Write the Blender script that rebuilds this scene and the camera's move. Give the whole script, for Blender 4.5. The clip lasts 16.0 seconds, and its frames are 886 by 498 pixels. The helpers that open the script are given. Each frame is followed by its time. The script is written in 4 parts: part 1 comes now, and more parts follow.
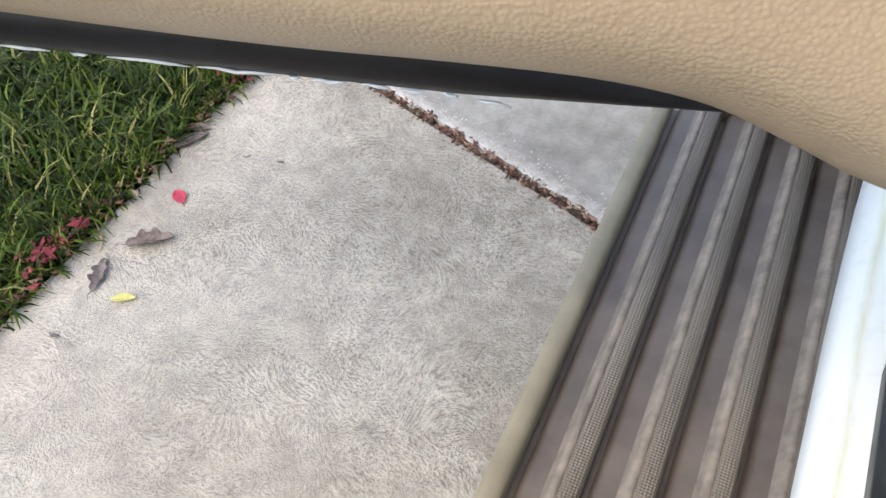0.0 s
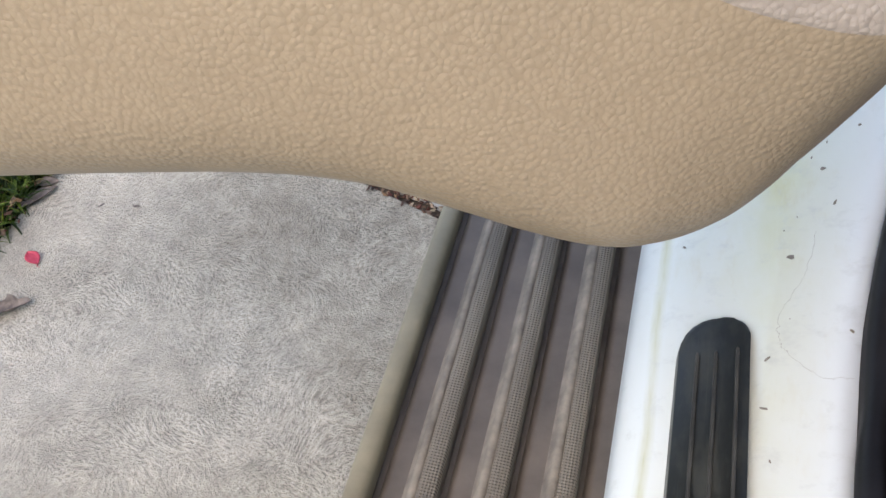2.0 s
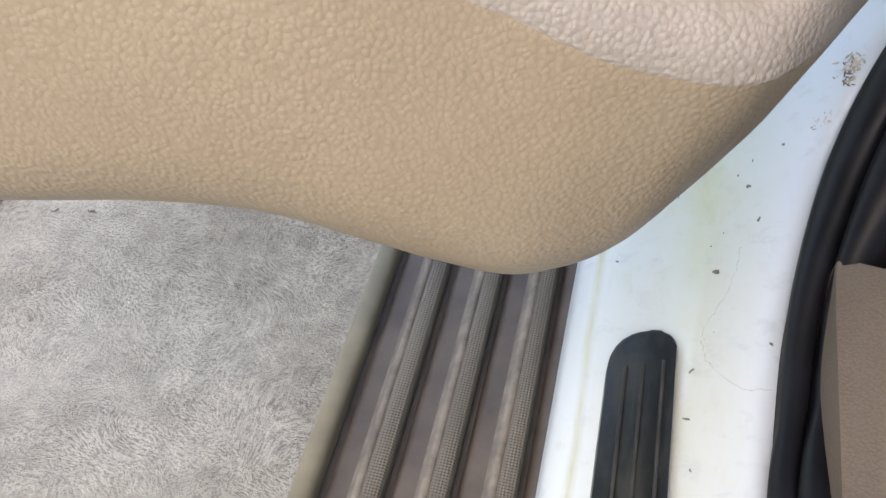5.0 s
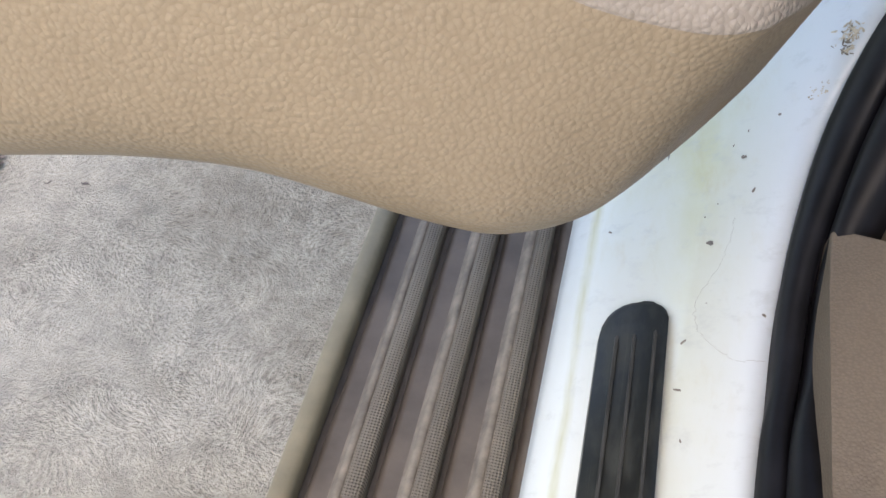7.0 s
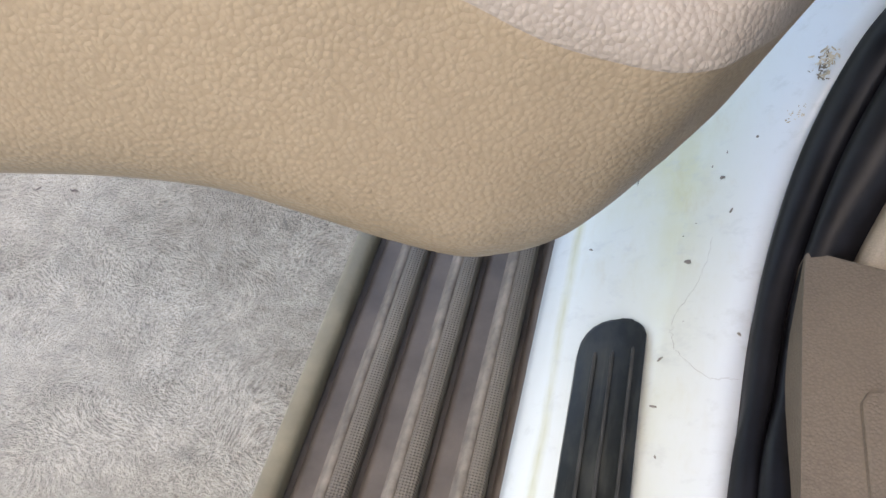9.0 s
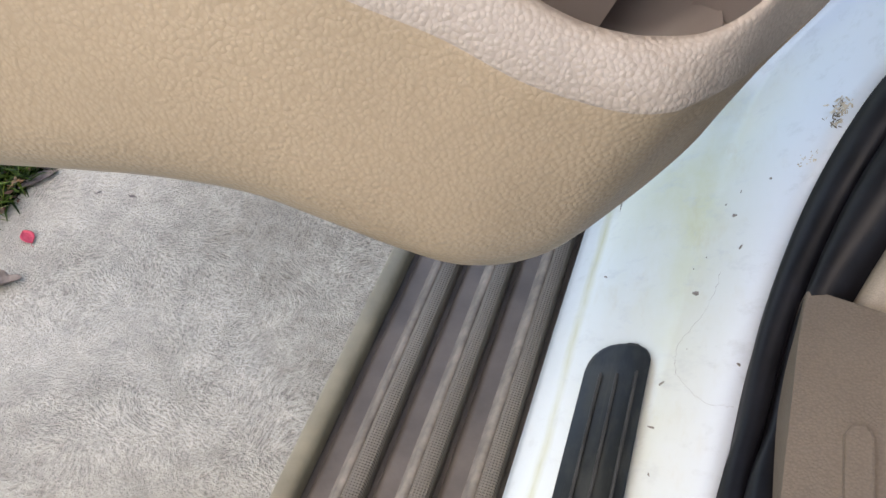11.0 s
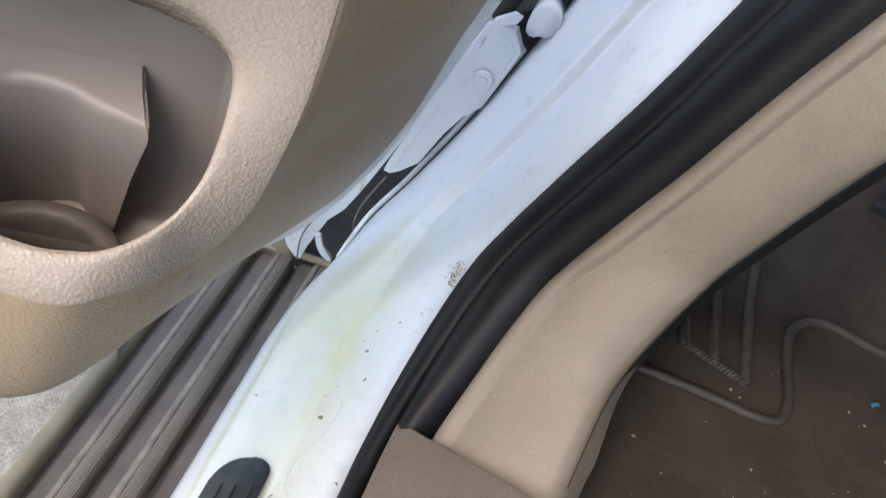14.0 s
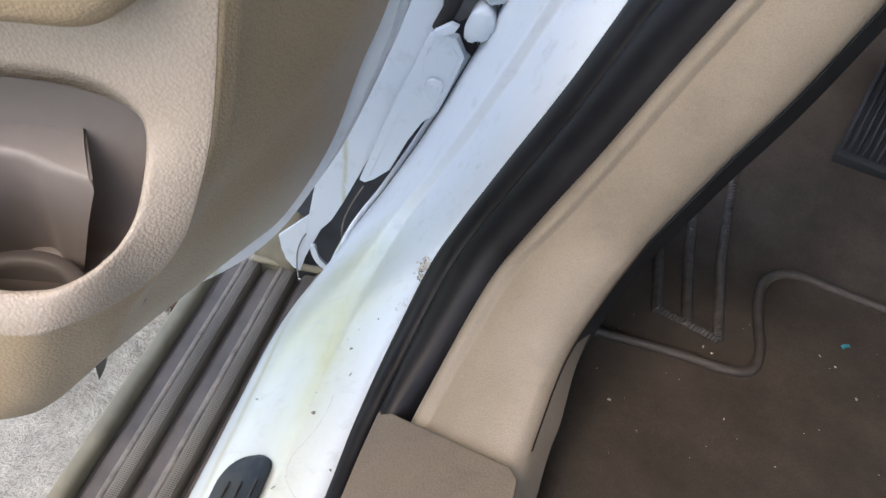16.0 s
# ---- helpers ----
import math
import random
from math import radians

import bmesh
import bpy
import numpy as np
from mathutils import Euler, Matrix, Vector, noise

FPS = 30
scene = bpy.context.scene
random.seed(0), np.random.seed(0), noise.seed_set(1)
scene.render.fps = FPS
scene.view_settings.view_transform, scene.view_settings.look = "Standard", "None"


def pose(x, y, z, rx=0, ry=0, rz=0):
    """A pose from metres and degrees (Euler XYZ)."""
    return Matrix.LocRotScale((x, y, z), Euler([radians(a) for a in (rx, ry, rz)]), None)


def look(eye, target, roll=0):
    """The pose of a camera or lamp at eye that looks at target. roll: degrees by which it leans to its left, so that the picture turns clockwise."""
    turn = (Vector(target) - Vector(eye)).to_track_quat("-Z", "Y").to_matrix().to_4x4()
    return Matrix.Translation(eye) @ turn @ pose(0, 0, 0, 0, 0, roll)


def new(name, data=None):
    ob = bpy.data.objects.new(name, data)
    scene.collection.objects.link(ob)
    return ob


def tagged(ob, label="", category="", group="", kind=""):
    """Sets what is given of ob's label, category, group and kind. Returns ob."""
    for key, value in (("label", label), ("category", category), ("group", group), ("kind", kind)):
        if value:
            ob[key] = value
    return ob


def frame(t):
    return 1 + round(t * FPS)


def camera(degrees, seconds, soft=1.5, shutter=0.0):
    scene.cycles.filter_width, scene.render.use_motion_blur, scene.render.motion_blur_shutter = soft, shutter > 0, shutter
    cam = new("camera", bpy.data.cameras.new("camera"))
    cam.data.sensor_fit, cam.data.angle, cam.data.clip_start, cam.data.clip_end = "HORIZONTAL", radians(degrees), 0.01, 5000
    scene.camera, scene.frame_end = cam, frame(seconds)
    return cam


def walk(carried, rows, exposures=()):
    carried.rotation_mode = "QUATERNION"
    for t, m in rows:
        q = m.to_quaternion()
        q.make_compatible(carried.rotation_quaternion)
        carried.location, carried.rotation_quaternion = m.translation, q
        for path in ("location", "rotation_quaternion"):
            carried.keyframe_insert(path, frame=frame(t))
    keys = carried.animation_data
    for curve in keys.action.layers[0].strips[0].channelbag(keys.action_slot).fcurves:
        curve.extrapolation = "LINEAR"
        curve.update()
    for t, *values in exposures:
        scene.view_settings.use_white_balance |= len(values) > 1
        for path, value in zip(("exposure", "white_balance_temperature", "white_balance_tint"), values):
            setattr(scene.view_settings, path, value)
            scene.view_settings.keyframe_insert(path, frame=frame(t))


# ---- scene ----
cam = camera(55.1, 16.0)
PATH = [
    (0, (0.086, -0.4, 0.956), (-0.466, 0.8, -0.546), -0.1),
    (0.5, (0.104, -0.385, 0.957), (-0.356, 0.84, -0.555), 0.1),
    (1, (0.116, -0.376, 0.965), (-0.299, 0.882, -0.533), 0.1),
    (1.5, (0.128, -0.369, 0.969), (-0.26, 0.895, -0.532), -0.5),
    (2, (0.142, -0.362, 0.975), (-0.212, 0.898, -0.537), -1.9),
    (2.5, (0.144, -0.362, 0.973), (-0.203, 0.892, -0.545), -1.4),
    (3, (0.146, -0.365, 0.974), (-0.189, 0.904, -0.534), -0.3),
    (3.5, (0.151, -0.363, 0.988), (-0.168, 0.935, -0.5), 0.1),
    (4, (0.152, -0.363, 0.988), (-0.141, 0.938, -0.502), 0.6),
    (4.2, (0.157, -0.358, 0.988), (-0.131, 0.94, -0.505), 0.5),
    (6.3, (0.162, -0.363, 0.981), (-0.116, 0.888, -0.554), 1.2),
    (6.5, (0.161, -0.363, 0.979), (-0.117, 0.883, -0.561), 1.1),
    (7, (0.165, -0.359, 0.98), (-0.105, 0.886, -0.562), 1.3),
    (7.5, (0.168, -0.355, 0.981), (-0.092, 0.89, -0.561), 1.4),
    (8, (0.164, -0.36, 0.982), (-0.109, 0.884, -0.56), 1.1),
    (8.5, (0.169, -0.358, 0.987), (-0.102, 0.9, -0.544), 1.7),
    (9, (0.17, -0.36, 0.988), (-0.083, 0.907, -0.539), 2.8),
    (9.2, (0.173, -0.357, 0.987), (-0.069, 0.91, -0.541), 3.2),
    (11.5, (0.209, -0.385, 1.036), (-0.206, 0.934, -0.409), 3.4),
    (12, (0.291, -0.367, 1.102), (-0.126, 1.054, -0.243), 6.7),
    (12.5, (0.311, -0.378, 1.112), (-0.067, 1.074, -0.21), 10.3),
    (13, (0.309, -0.38, 1.119), (-0.03, 1.113, -0.167), 10.7),
    (13.5, (0.326, -0.374, 1.113), (0.127, 1.133, -0.187), 14.2),
    (14, (0.333, -0.374, 1.108), (0.2, 1.13, -0.203), 16.1),
    (14.5, (0.34, -0.378, 1.113), (0.226, 1.124, -0.202), 16.0),
    (15, (0.374, -0.394, 1.149), (0.166, 1.094, -0.171), 9.4),
    (15.5, (0.389, -0.398, 1.153), (0.114, 1.067, -0.18), 6.6),
    (16, (0.396, -0.4, 1.155), (0.171, 1.073, -0.18), 7.0),
]
walk(cam, [(t, look(eye, target, roll)) for t, eye, target, roll in PATH],
     [(0, 0.90, 7300, 12), (1, 0.54, 7250, 12), (2, 0.60, 7250, 12), (9, 0.63, 7150, 12), (12, 0.69, 7200, 12), (16, 0.92, 7300, 12)])

# ---- light ----
world = bpy.data.worlds.new("sky")
scene.world = world
world.use_nodes = True
wn = world.node_tree
sky = wn.nodes.new("ShaderNodeTexSky")
sky.sky_type = "NISHITA"
sky.sun_disc = False
SUN_UP, SUN_TURN = 55.0, 205.0
sky.sun_elevation, sky.sun_rotation = radians(SUN_UP), radians(SUN_TURN)
sky.air_density, sky.dust_density, sky.ozone_density = 1.0, 2.0, 1.0
wn.links.new(sky.outputs[0], wn.nodes["Background"].inputs[0])
wn.nodes["Background"].inputs[1].default_value = 0.36
sun = new("sun", bpy.data.lights.new("sun", "SUN"))
sun.data.energy, sun.data.angle, sun.data.color = 0.55, radians(45), (1.0, 0.95, 0.88)
sun_way = Vector((math.sin(radians(SUN_TURN)) * math.cos(radians(SUN_UP)), math.cos(radians(SUN_TURN)) * math.cos(radians(SUN_UP)), math.sin(radians(SUN_UP))))
sun.matrix_world = look(tuple(sun_way * 6), (0, 0, 0))


# ---- materials ----
def mat(name, base, rough=0.6, metal=0.0, coat=0.0):
    """A principled material; returns it with its nodes and shader."""
    m = bpy.data.materials.new(name)
    m.use_nodes = True
    b = m.node_tree.nodes["Principled BSDF"]
    b.inputs["Base Color"].default_value = (*base, 1)
    b.inputs["Roughness"].default_value = rough
    b.inputs["Metallic"].default_value = metal
    b.inputs["Coat Weight"].default_value = coat
    return m, m.node_tree, b


def coords(t, kind="Object"):
    return t.nodes.new("ShaderNodeTexCoord").outputs[kind]


def noise_tex(t, vec, scale, detail=4.0, rough=0.55):
    n = t.nodes.new("ShaderNodeTexNoise")
    n.inputs["Scale"].default_value, n.inputs["Detail"].default_value, n.inputs["Roughness"].default_value = scale, detail, rough
    t.links.new(vec, n.inputs["Vector"])
    return n.outputs["Fac"]


def voronoi(t, vec, scale, feature="F1", out="Distance", rand=1.0):
    n = t.nodes.new("ShaderNodeTexVoronoi")
    n.feature = feature
    n.inputs["Scale"].default_value = scale
    n.inputs["Randomness"].default_value = rand
    t.links.new(vec, n.inputs["Vector"])
    return n.outputs[out]


def ramp(t, fac, *stops):
    """Colour ramp through (place, (r, g, b)) stops."""
    n = t.nodes.new("ShaderNodeValToRGB")
    els = n.color_ramp.elements
    while len(els) < len(stops):
        els.new(0.5)
    for e, (p, c) in zip(els, stops):
        e.position, e.color = p, (*c, 1)
    t.links.new(fac, n.inputs[0])
    return n.outputs[0]


def calc(t, op, a, b=0.0, c=0.0):
    n = t.nodes.new("ShaderNodeMath")
    n.operation = op
    for i, v in enumerate((a, b, c)):
        if isinstance(v, (int, float)):
            n.inputs[i].default_value = v
        else:
            t.links.new(v, n.inputs[i])
    return n.outputs[0]


def blend(t, fac, a, b, kind="MIX"):
    n = t.nodes.new("ShaderNodeMix")
    n.data_type, n.blend_type = "RGBA", kind
    for i, v in ((0, fac), (6, a), (7, b)):
        if isinstance(v, (int, float)):
            n.inputs[i].default_value = v
        elif isinstance(v, tuple):
            n.inputs[i].default_value = (*v, 1)
        else:
            t.links.new(v, n.inputs[i])
    return n.outputs[2]


def stretch(t, vec, x, y, z):
    n = t.nodes.new("ShaderNodeMapping")
    n.inputs["Scale"].default_value = (x, y, z)
    t.links.new(vec, n.inputs["Vector"])
    return n.outputs[0]


def relief(t, b, height, strength=0.3, dist=0.001):
    n = t.nodes.new("ShaderNodeBump")
    n.inputs["Strength"].default_value, n.inputs["Distance"].default_value = strength, dist
    t.links.new(height, n.inputs["Height"])
    t.links.new(n.outputs[0], b.inputs["Normal"])


def concrete_mat(name="swirl_finished_concrete", rough_finish=1.0, tint=(1.0, 1.0, 1.0), worn_edge=False):
    m, t, b = mat(name, (0.42, 0.39, 0.35), 0.9)
    v = coords(t)
    wobble = t.nodes.new("ShaderNodeTexNoise")
    wobble.inputs["Scale"].default_value = 5
    t.links.new(v, wobble.inputs["Vector"])
    warp = t.nodes.new("ShaderNodeVectorMath")
    warp.operation = "MULTIPLY_ADD"
    t.links.new(wobble.outputs["Color"], warp.inputs[0])
    warp.inputs[1].default_value = (0.14, 0.14, 0.14)
    t.links.new(v, warp.inputs[2])
    fine = noise_tex(t, v, 330, 4, 0.7)

    def strokes(scale, freq):
        """Broken arcs round scattered centres, as a trowel leaves them."""
        cell = t.nodes.new("ShaderNodeTexVoronoi")
        cell.inputs["Scale"].default_value = scale
        t.links.new(warp.outputs[0], cell.inputs["Vector"])
        away = t.nodes.new("ShaderNodeVectorMath")
        away.operation = "SUBTRACT"
        t.links.new(warp.outputs[0], away.inputs[0])
        t.links.new(cell.outputs["Position"], away.inputs[1])
        xyz = t.nodes.new("ShaderNodeSeparateXYZ")
        t.links.new(away.outputs[0], xyz.inputs[0])
        turn = calc(t, "ARCTAN2", xyz.outputs[1], xyz.outputs[0])
        far = calc(t, "SQRT", calc(t, "ADD", calc(t, "POWER", xyz.outputs[0], 2.0), calc(t, "POWER", xyz.outputs[1], 2.0)))
        join = t.nodes.new("ShaderNodeCombineXYZ")
        t.links.new(calc(t, "MULTIPLY", far, freq), join.inputs[0])
        t.links.new(calc(t, "MULTIPLY", turn, 8.0), join.inputs[1])
        t.links.new(calc(t, "MULTIPLY", cell.outputs["Distance"], 9.0), join.inputs[2])
        return noise_tex(t, join.outputs[0], 1.0, 2, 0.6)

    mask = ramp(t, noise_tex(t, v, 8, 4, 0.65), (0.42, (0.0, 0.0, 0.0)), (0.60, (1, 1, 1)))
    arcs = blend(t, mask, strokes(6.0, 215.0), strokes(9.5, 255.0))
    grit = noise_tex(t, v, 170, 5, 0.8)
    quiet = ramp(t, noise_tex(t, v, 5.5, 4, 0.6), (0.38, (0.3, 0.3, 0.3)), (0.60, (1, 1, 1)))
    h = calc(t, "ADD", calc(t, "MULTIPLY", calc(t, "MULTIPLY", arcs, quiet), 3.6), calc(t, "ADD", fine, calc(t, "MULTIPLY", grit, 1.6)))
    big = noise_tex(t, v, 3.2, 5, 0.6)
    mid = noise_tex(t, v, 26, 6, 0.75)
    col = ramp(t, big, (0.3, (0.275, 0.247, 0.200)), (0.5, (0.398, 0.368, 0.306)), (0.72, (0.510, 0.480, 0.408)))
    col = blend(t, 0.62, col, ramp(t, mid, (0.3, (0.30, 0.29, 0.275)), (0.68, (0.64, 0.63, 0.61))), "OVERLAY")
    line = ramp(t, calc(t, "ADD", calc(t, "MULTIPLY", blend(t, quiet, (0.5, 0.5, 0.5), arcs), 0.62), calc(t, "ADD", calc(t, "MULTIPLY", fine, 0.16), calc(t, "MULTIPLY", grit, 0.28))), (0.45, (0.26, 0.24, 0.215)), (0.56, (1, 1, 1)))
    col = blend(t, 0.62 * rough_finish, col, line, "MULTIPLY")
    sep = t.nodes.new("ShaderNodeSeparateXYZ")
    t.links.new(v, sep.inputs[0])
    col = blend(t, 1.0, col, tint, "MULTIPLY")
    if worn_edge:
        away = calc(t, "ADD", calc(t, "MULTIPLY_ADD", sep.outputs[0], 0.35, sep.outputs[1]), -0.475)
        away = calc(t, "MULTIPLY_ADD", noise_tex(t, v, 38, 5, 0.7), 0.06, away)
        edge_ = ramp(t, away, (0.048, (1, 1, 1)), (0.080, (0, 0, 0)))
        col = blend(t, calc(t, "MULTIPLY", edge_, 0.8), col, (0.60, 0.575, 0.52))
    else:
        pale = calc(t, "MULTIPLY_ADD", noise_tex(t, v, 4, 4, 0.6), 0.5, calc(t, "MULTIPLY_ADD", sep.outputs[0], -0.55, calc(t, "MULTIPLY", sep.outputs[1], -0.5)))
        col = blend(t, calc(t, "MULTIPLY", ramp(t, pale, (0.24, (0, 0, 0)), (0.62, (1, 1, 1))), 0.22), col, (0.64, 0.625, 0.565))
    t.links.new(col, b.inputs["Base Color"])
    relief(t, b, h, 0.8 * rough_finish, 0.003)
    return m


def grain_mat(name, base, cell=330.0, rough=0.5, deep=0.5, dirt=0.12, spec=0.5, smudge=0.0):
    """Moulded plastic with a leather grain."""
    m, t, b = mat(name, base, rough)
    v = coords(t)
    n = t.nodes.new("ShaderNodeTexNoise")
    n.inputs["Scale"].default_value = 160
    t.links.new(v, n.inputs["Vector"])
    w = t.nodes.new("ShaderNodeVectorMath")
    w.operation = "MULTIPLY_ADD"
    t.links.new(n.outputs["Color"], w.inputs[0])
    w.inputs[1].default_value = (0.0013, 0.0013, 0.0013)
    t.links.new(v, w.inputs[2])
    cells = voronoi(t, w.outputs[0], cell, "F1")
    h = ramp(t, cells, (0.1, (1, 1, 1)), (0.5, (0.45, 0.45, 0.45)), (0.8, (0, 0, 0)))
    h = calc(t, "ADD", h, calc(t, "MULTIPLY", noise_tex(t, v, 900, 2), 0.25))
    big = noise_tex(t, v, 9, 4, 0.6)
    lo = tuple(c * (1 - dirt) for c in base)
    hi = tuple(min(1, c * (1 + dirt * 0.6)) for c in base)
    col = ramp(t, big, (0.3, lo), (0.7, hi))
    if smudge:
        scuff_ = ramp(t, noise_tex(t, stretch(t, v, 20, 34, 26), 1.0, 7, 0.72), (0.55, (0, 0, 0)), (0.70, (1, 1, 1)))
        col = blend(t, calc(t, "MULTIPLY", scuff_, smudge), col, tuple(c * 0.45 for c in base))
        rub = ramp(t, noise_tex(t, stretch(t, v, 90, 300, 120), 1.0, 3, 0.6), (0.66, (0, 0, 0)), (0.74, (1, 1, 1)))
        col = blend(t, calc(t, "MULTIPLY", rub, smudge * 0.6), col, tuple(min(1, c * 1.5) for c in base))
    t.links.new(blend(t, 0.10, col, h, "SOFT_LIGHT"), b.inputs["Base Color"])
    t.links.new(calc(t, "MULTIPLY_ADD", big, 0.2, rough - 0.1), b.inputs["Roughness"])
    b.inputs["Specular IOR Level"].default_value = spec
    relief(t, b, h, deep, 0.0006)
    return m


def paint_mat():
    """White body paint with grime, scratches, yellowish wax stains and painted-in sky blue."""
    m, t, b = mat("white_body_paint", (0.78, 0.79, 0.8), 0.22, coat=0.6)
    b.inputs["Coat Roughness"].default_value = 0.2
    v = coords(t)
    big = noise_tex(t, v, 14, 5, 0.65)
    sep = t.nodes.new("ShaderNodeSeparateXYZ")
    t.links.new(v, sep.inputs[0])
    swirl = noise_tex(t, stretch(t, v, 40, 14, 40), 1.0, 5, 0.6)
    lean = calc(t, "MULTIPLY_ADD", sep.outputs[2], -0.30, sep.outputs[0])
    # wax cream ends at the crease; past it the blue-white paints sky reflection
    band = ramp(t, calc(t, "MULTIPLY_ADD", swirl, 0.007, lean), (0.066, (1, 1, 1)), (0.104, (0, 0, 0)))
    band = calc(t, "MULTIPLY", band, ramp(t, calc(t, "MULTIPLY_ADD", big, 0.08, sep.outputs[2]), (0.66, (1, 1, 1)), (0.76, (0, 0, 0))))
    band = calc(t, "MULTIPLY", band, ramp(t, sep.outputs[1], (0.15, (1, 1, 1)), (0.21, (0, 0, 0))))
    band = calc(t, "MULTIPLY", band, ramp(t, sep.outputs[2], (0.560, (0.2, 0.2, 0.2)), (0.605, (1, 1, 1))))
    stain_sky_edge = calc(t, "MULTIPLY", band, ramp(t, calc(t, "MULTIPLY_ADD", big, 0.5, calc(t, "MULTIPLY", swirl, 0.5)), (0.30, (0.5, 0.5, 0.5)), (0.60, (1, 1, 1))))
    col = blend(t, stain_sky_edge, (0.590, 0.645, 0.705), (0.475, 0.480, 0.305))
    mud = ramp(t, noise_tex(t, stretch(t, v, 55, 22, 55), 1.0, 6, 0.65), (0.56, (0, 0, 0)), (0.72, (1, 1, 1)))
    col = blend(t, calc(t, "MULTIPLY", calc(t, "MULTIPLY", mud, band), 0.45), col, (0.42, 0.36, 0.20))
    streak = noise_tex(t, stretch(t, v, 60, 9, 60), 1.0, 4, 0.7)
    line = ramp(t, calc(t, "ABSOLUTE", calc(t, "ADD", calc(t, "MULTIPLY_ADD", swirl, 0.006, sep.outputs[0]), -0.1875)), (0.0012, (1, 1, 1)), (0.0040, (0, 0, 0)))
    line = calc(t, "MULTIPLY", line, ramp(t, streak, (0.30, (0.15, 0.15, 0.15)), (0.58, (1, 1, 1))))
    col = blend(t, calc(t, "MULTIPLY", line, 0.85), col, (0.40, 0.40, 0.24))
    smear = ramp(t, noise_tex(t, stretch(t, v, 42, 60, 42), 1.0, 7, 0.7), (0.54, (0, 0, 0)), (0.72, (1, 1, 1)))
    col = blend(t, calc(t, "MULTIPLY", smear, 0.45), col, (0.36, 0.39, 0.40))
    t.links.new(col, b.inputs["Base Color"])
    t.links.new(calc(t, "MULTIPLY_ADD", big, 0.12, 0.31), b.inputs["Roughness"])
    return m


def plain_mat(name, base, rough=0.6, vary=0.2, scale=30.0, bump=0.15, metal=0.0, fine=400.0):
    m, t, b = mat(name, base, rough, metal)
    v = coords(t)
    n = noise_tex(t, v, scale, 5, 0.6)
    col = ramp(t, n, (0.3, tuple(c * (1 - vary) for c in base)), (0.7, tuple(min(1, c * (1 + vary)) for c in base)))
    t.links.new(col, b.inputs["Base Color"])
    t.links.new(calc(t, "MULTIPLY_ADD", n, 0.25, rough - 0.12), b.inputs["Roughness"])
    relief(t, b, noise_tex(t, v, fine, 3), bump, 0.0008)
    return m


def dusty_mat(name, base, dust, rough):
    """Dark plastic under uneven dust with fine scratches."""
    m, t, b = mat(name, base, rough)
    v = coords(t)
    film_ = ramp(t, noise_tex(t, stretch(t, v, 60, 22, 60), 1.0, 6, 0.7), (0.42, (0, 0, 0)), (0.72, (1, 1, 1)))
    lines = ramp(t, noise_tex(t, stretch(t, v, 700, 18, 700), 1.0, 3, 0.6), (0.60, (0, 0, 0)), (0.70, (1, 1, 1)))
    f = calc(t, "ADD", calc(t, "MULTIPLY", film_, 0.55), calc(t, "MULTIPLY", lines, 0.25))
    t.links.new(blend(t, f, base, dust), b.inputs["Base Color"])
    t.links.new(calc(t, "MULTIPLY_ADD", f, 0.5, rough), b.inputs["Roughness"])
    relief(t, b, lines, 0.1, 0.0005)
    return m


def tread_mat():
    """Ribbed grip texture: fine diagonal knurling."""
    m, t, b = mat("knurled_tread_plastic", (0.17, 0.155, 0.14), 0.65)
    v = coords(t)
    s = t.nodes.new("ShaderNodeSeparateXYZ")
    t.links.new(v, s.inputs[0])
    w1 = calc(t, "SINE", calc(t, "MULTIPLY", calc(t, "ADD", s.outputs[0], s.outputs[1]), 1350.0))
    w2 = calc(t, "SINE", calc(t, "MULTIPLY", calc(t, "SUBTRACT", s.outputs[0], s.outputs[1]), 1350.0))
    h = calc(t, "MULTIPLY", w1, w2)
    big = noise_tex(t, stretch(t, v, 30, 6, 30), 1.0, 5, 0.65)
    col = ramp(t, big, (0.3, (0.135, 0.112, 0.088)), (0.7, (0.205, 0.174, 0.138)))
    col = blend(t, 0.45, col, ramp(t, h, (0.2, (0.35, 0.38, 0.38)), (0.8, (0.6, 0.6, 0.6))), "OVERLAY")
    t.links.new(col, b.inputs["Base Color"])
    relief(t, b, h, 0.55, 0.001)
    return m


def carpet_mat():
    m, t, b = mat("moulded_mat_carpet", (0.11, 0.095, 0.085), 0.95)
    v = coords(t)
    big = noise_tex(t, v, 7, 5, 0.65)
    fine = noise_tex(t, v, 700, 3, 0.7)
    col = ramp(t, big, (0.3, (0.038, 0.031, 0.025)), (0.7, (0.090, 0.073, 0.059)))
    col = blend(t, 0.5, col, ramp(t, fine, (0.3, (0.3, 0.3, 0.3)), (0.7, (0.7, 0.7, 0.7))), "OVERLAY")
    t.links.new(col, b.inputs["Base Color"])
    b.inputs["Specular IOR Level"].default_value = 0.2
    relief(t, b, fine, 0.5, 0.001)
    return m


def leaf_mat(name, a, c):
    m, t, b = mat(name, a, 0.6)
    n = noise_tex(t, coords(t), 90, 4)
    t.links.new(ramp(t, n, (0.3, a), (0.7, c)), b.inputs["Base Color"])
    return m


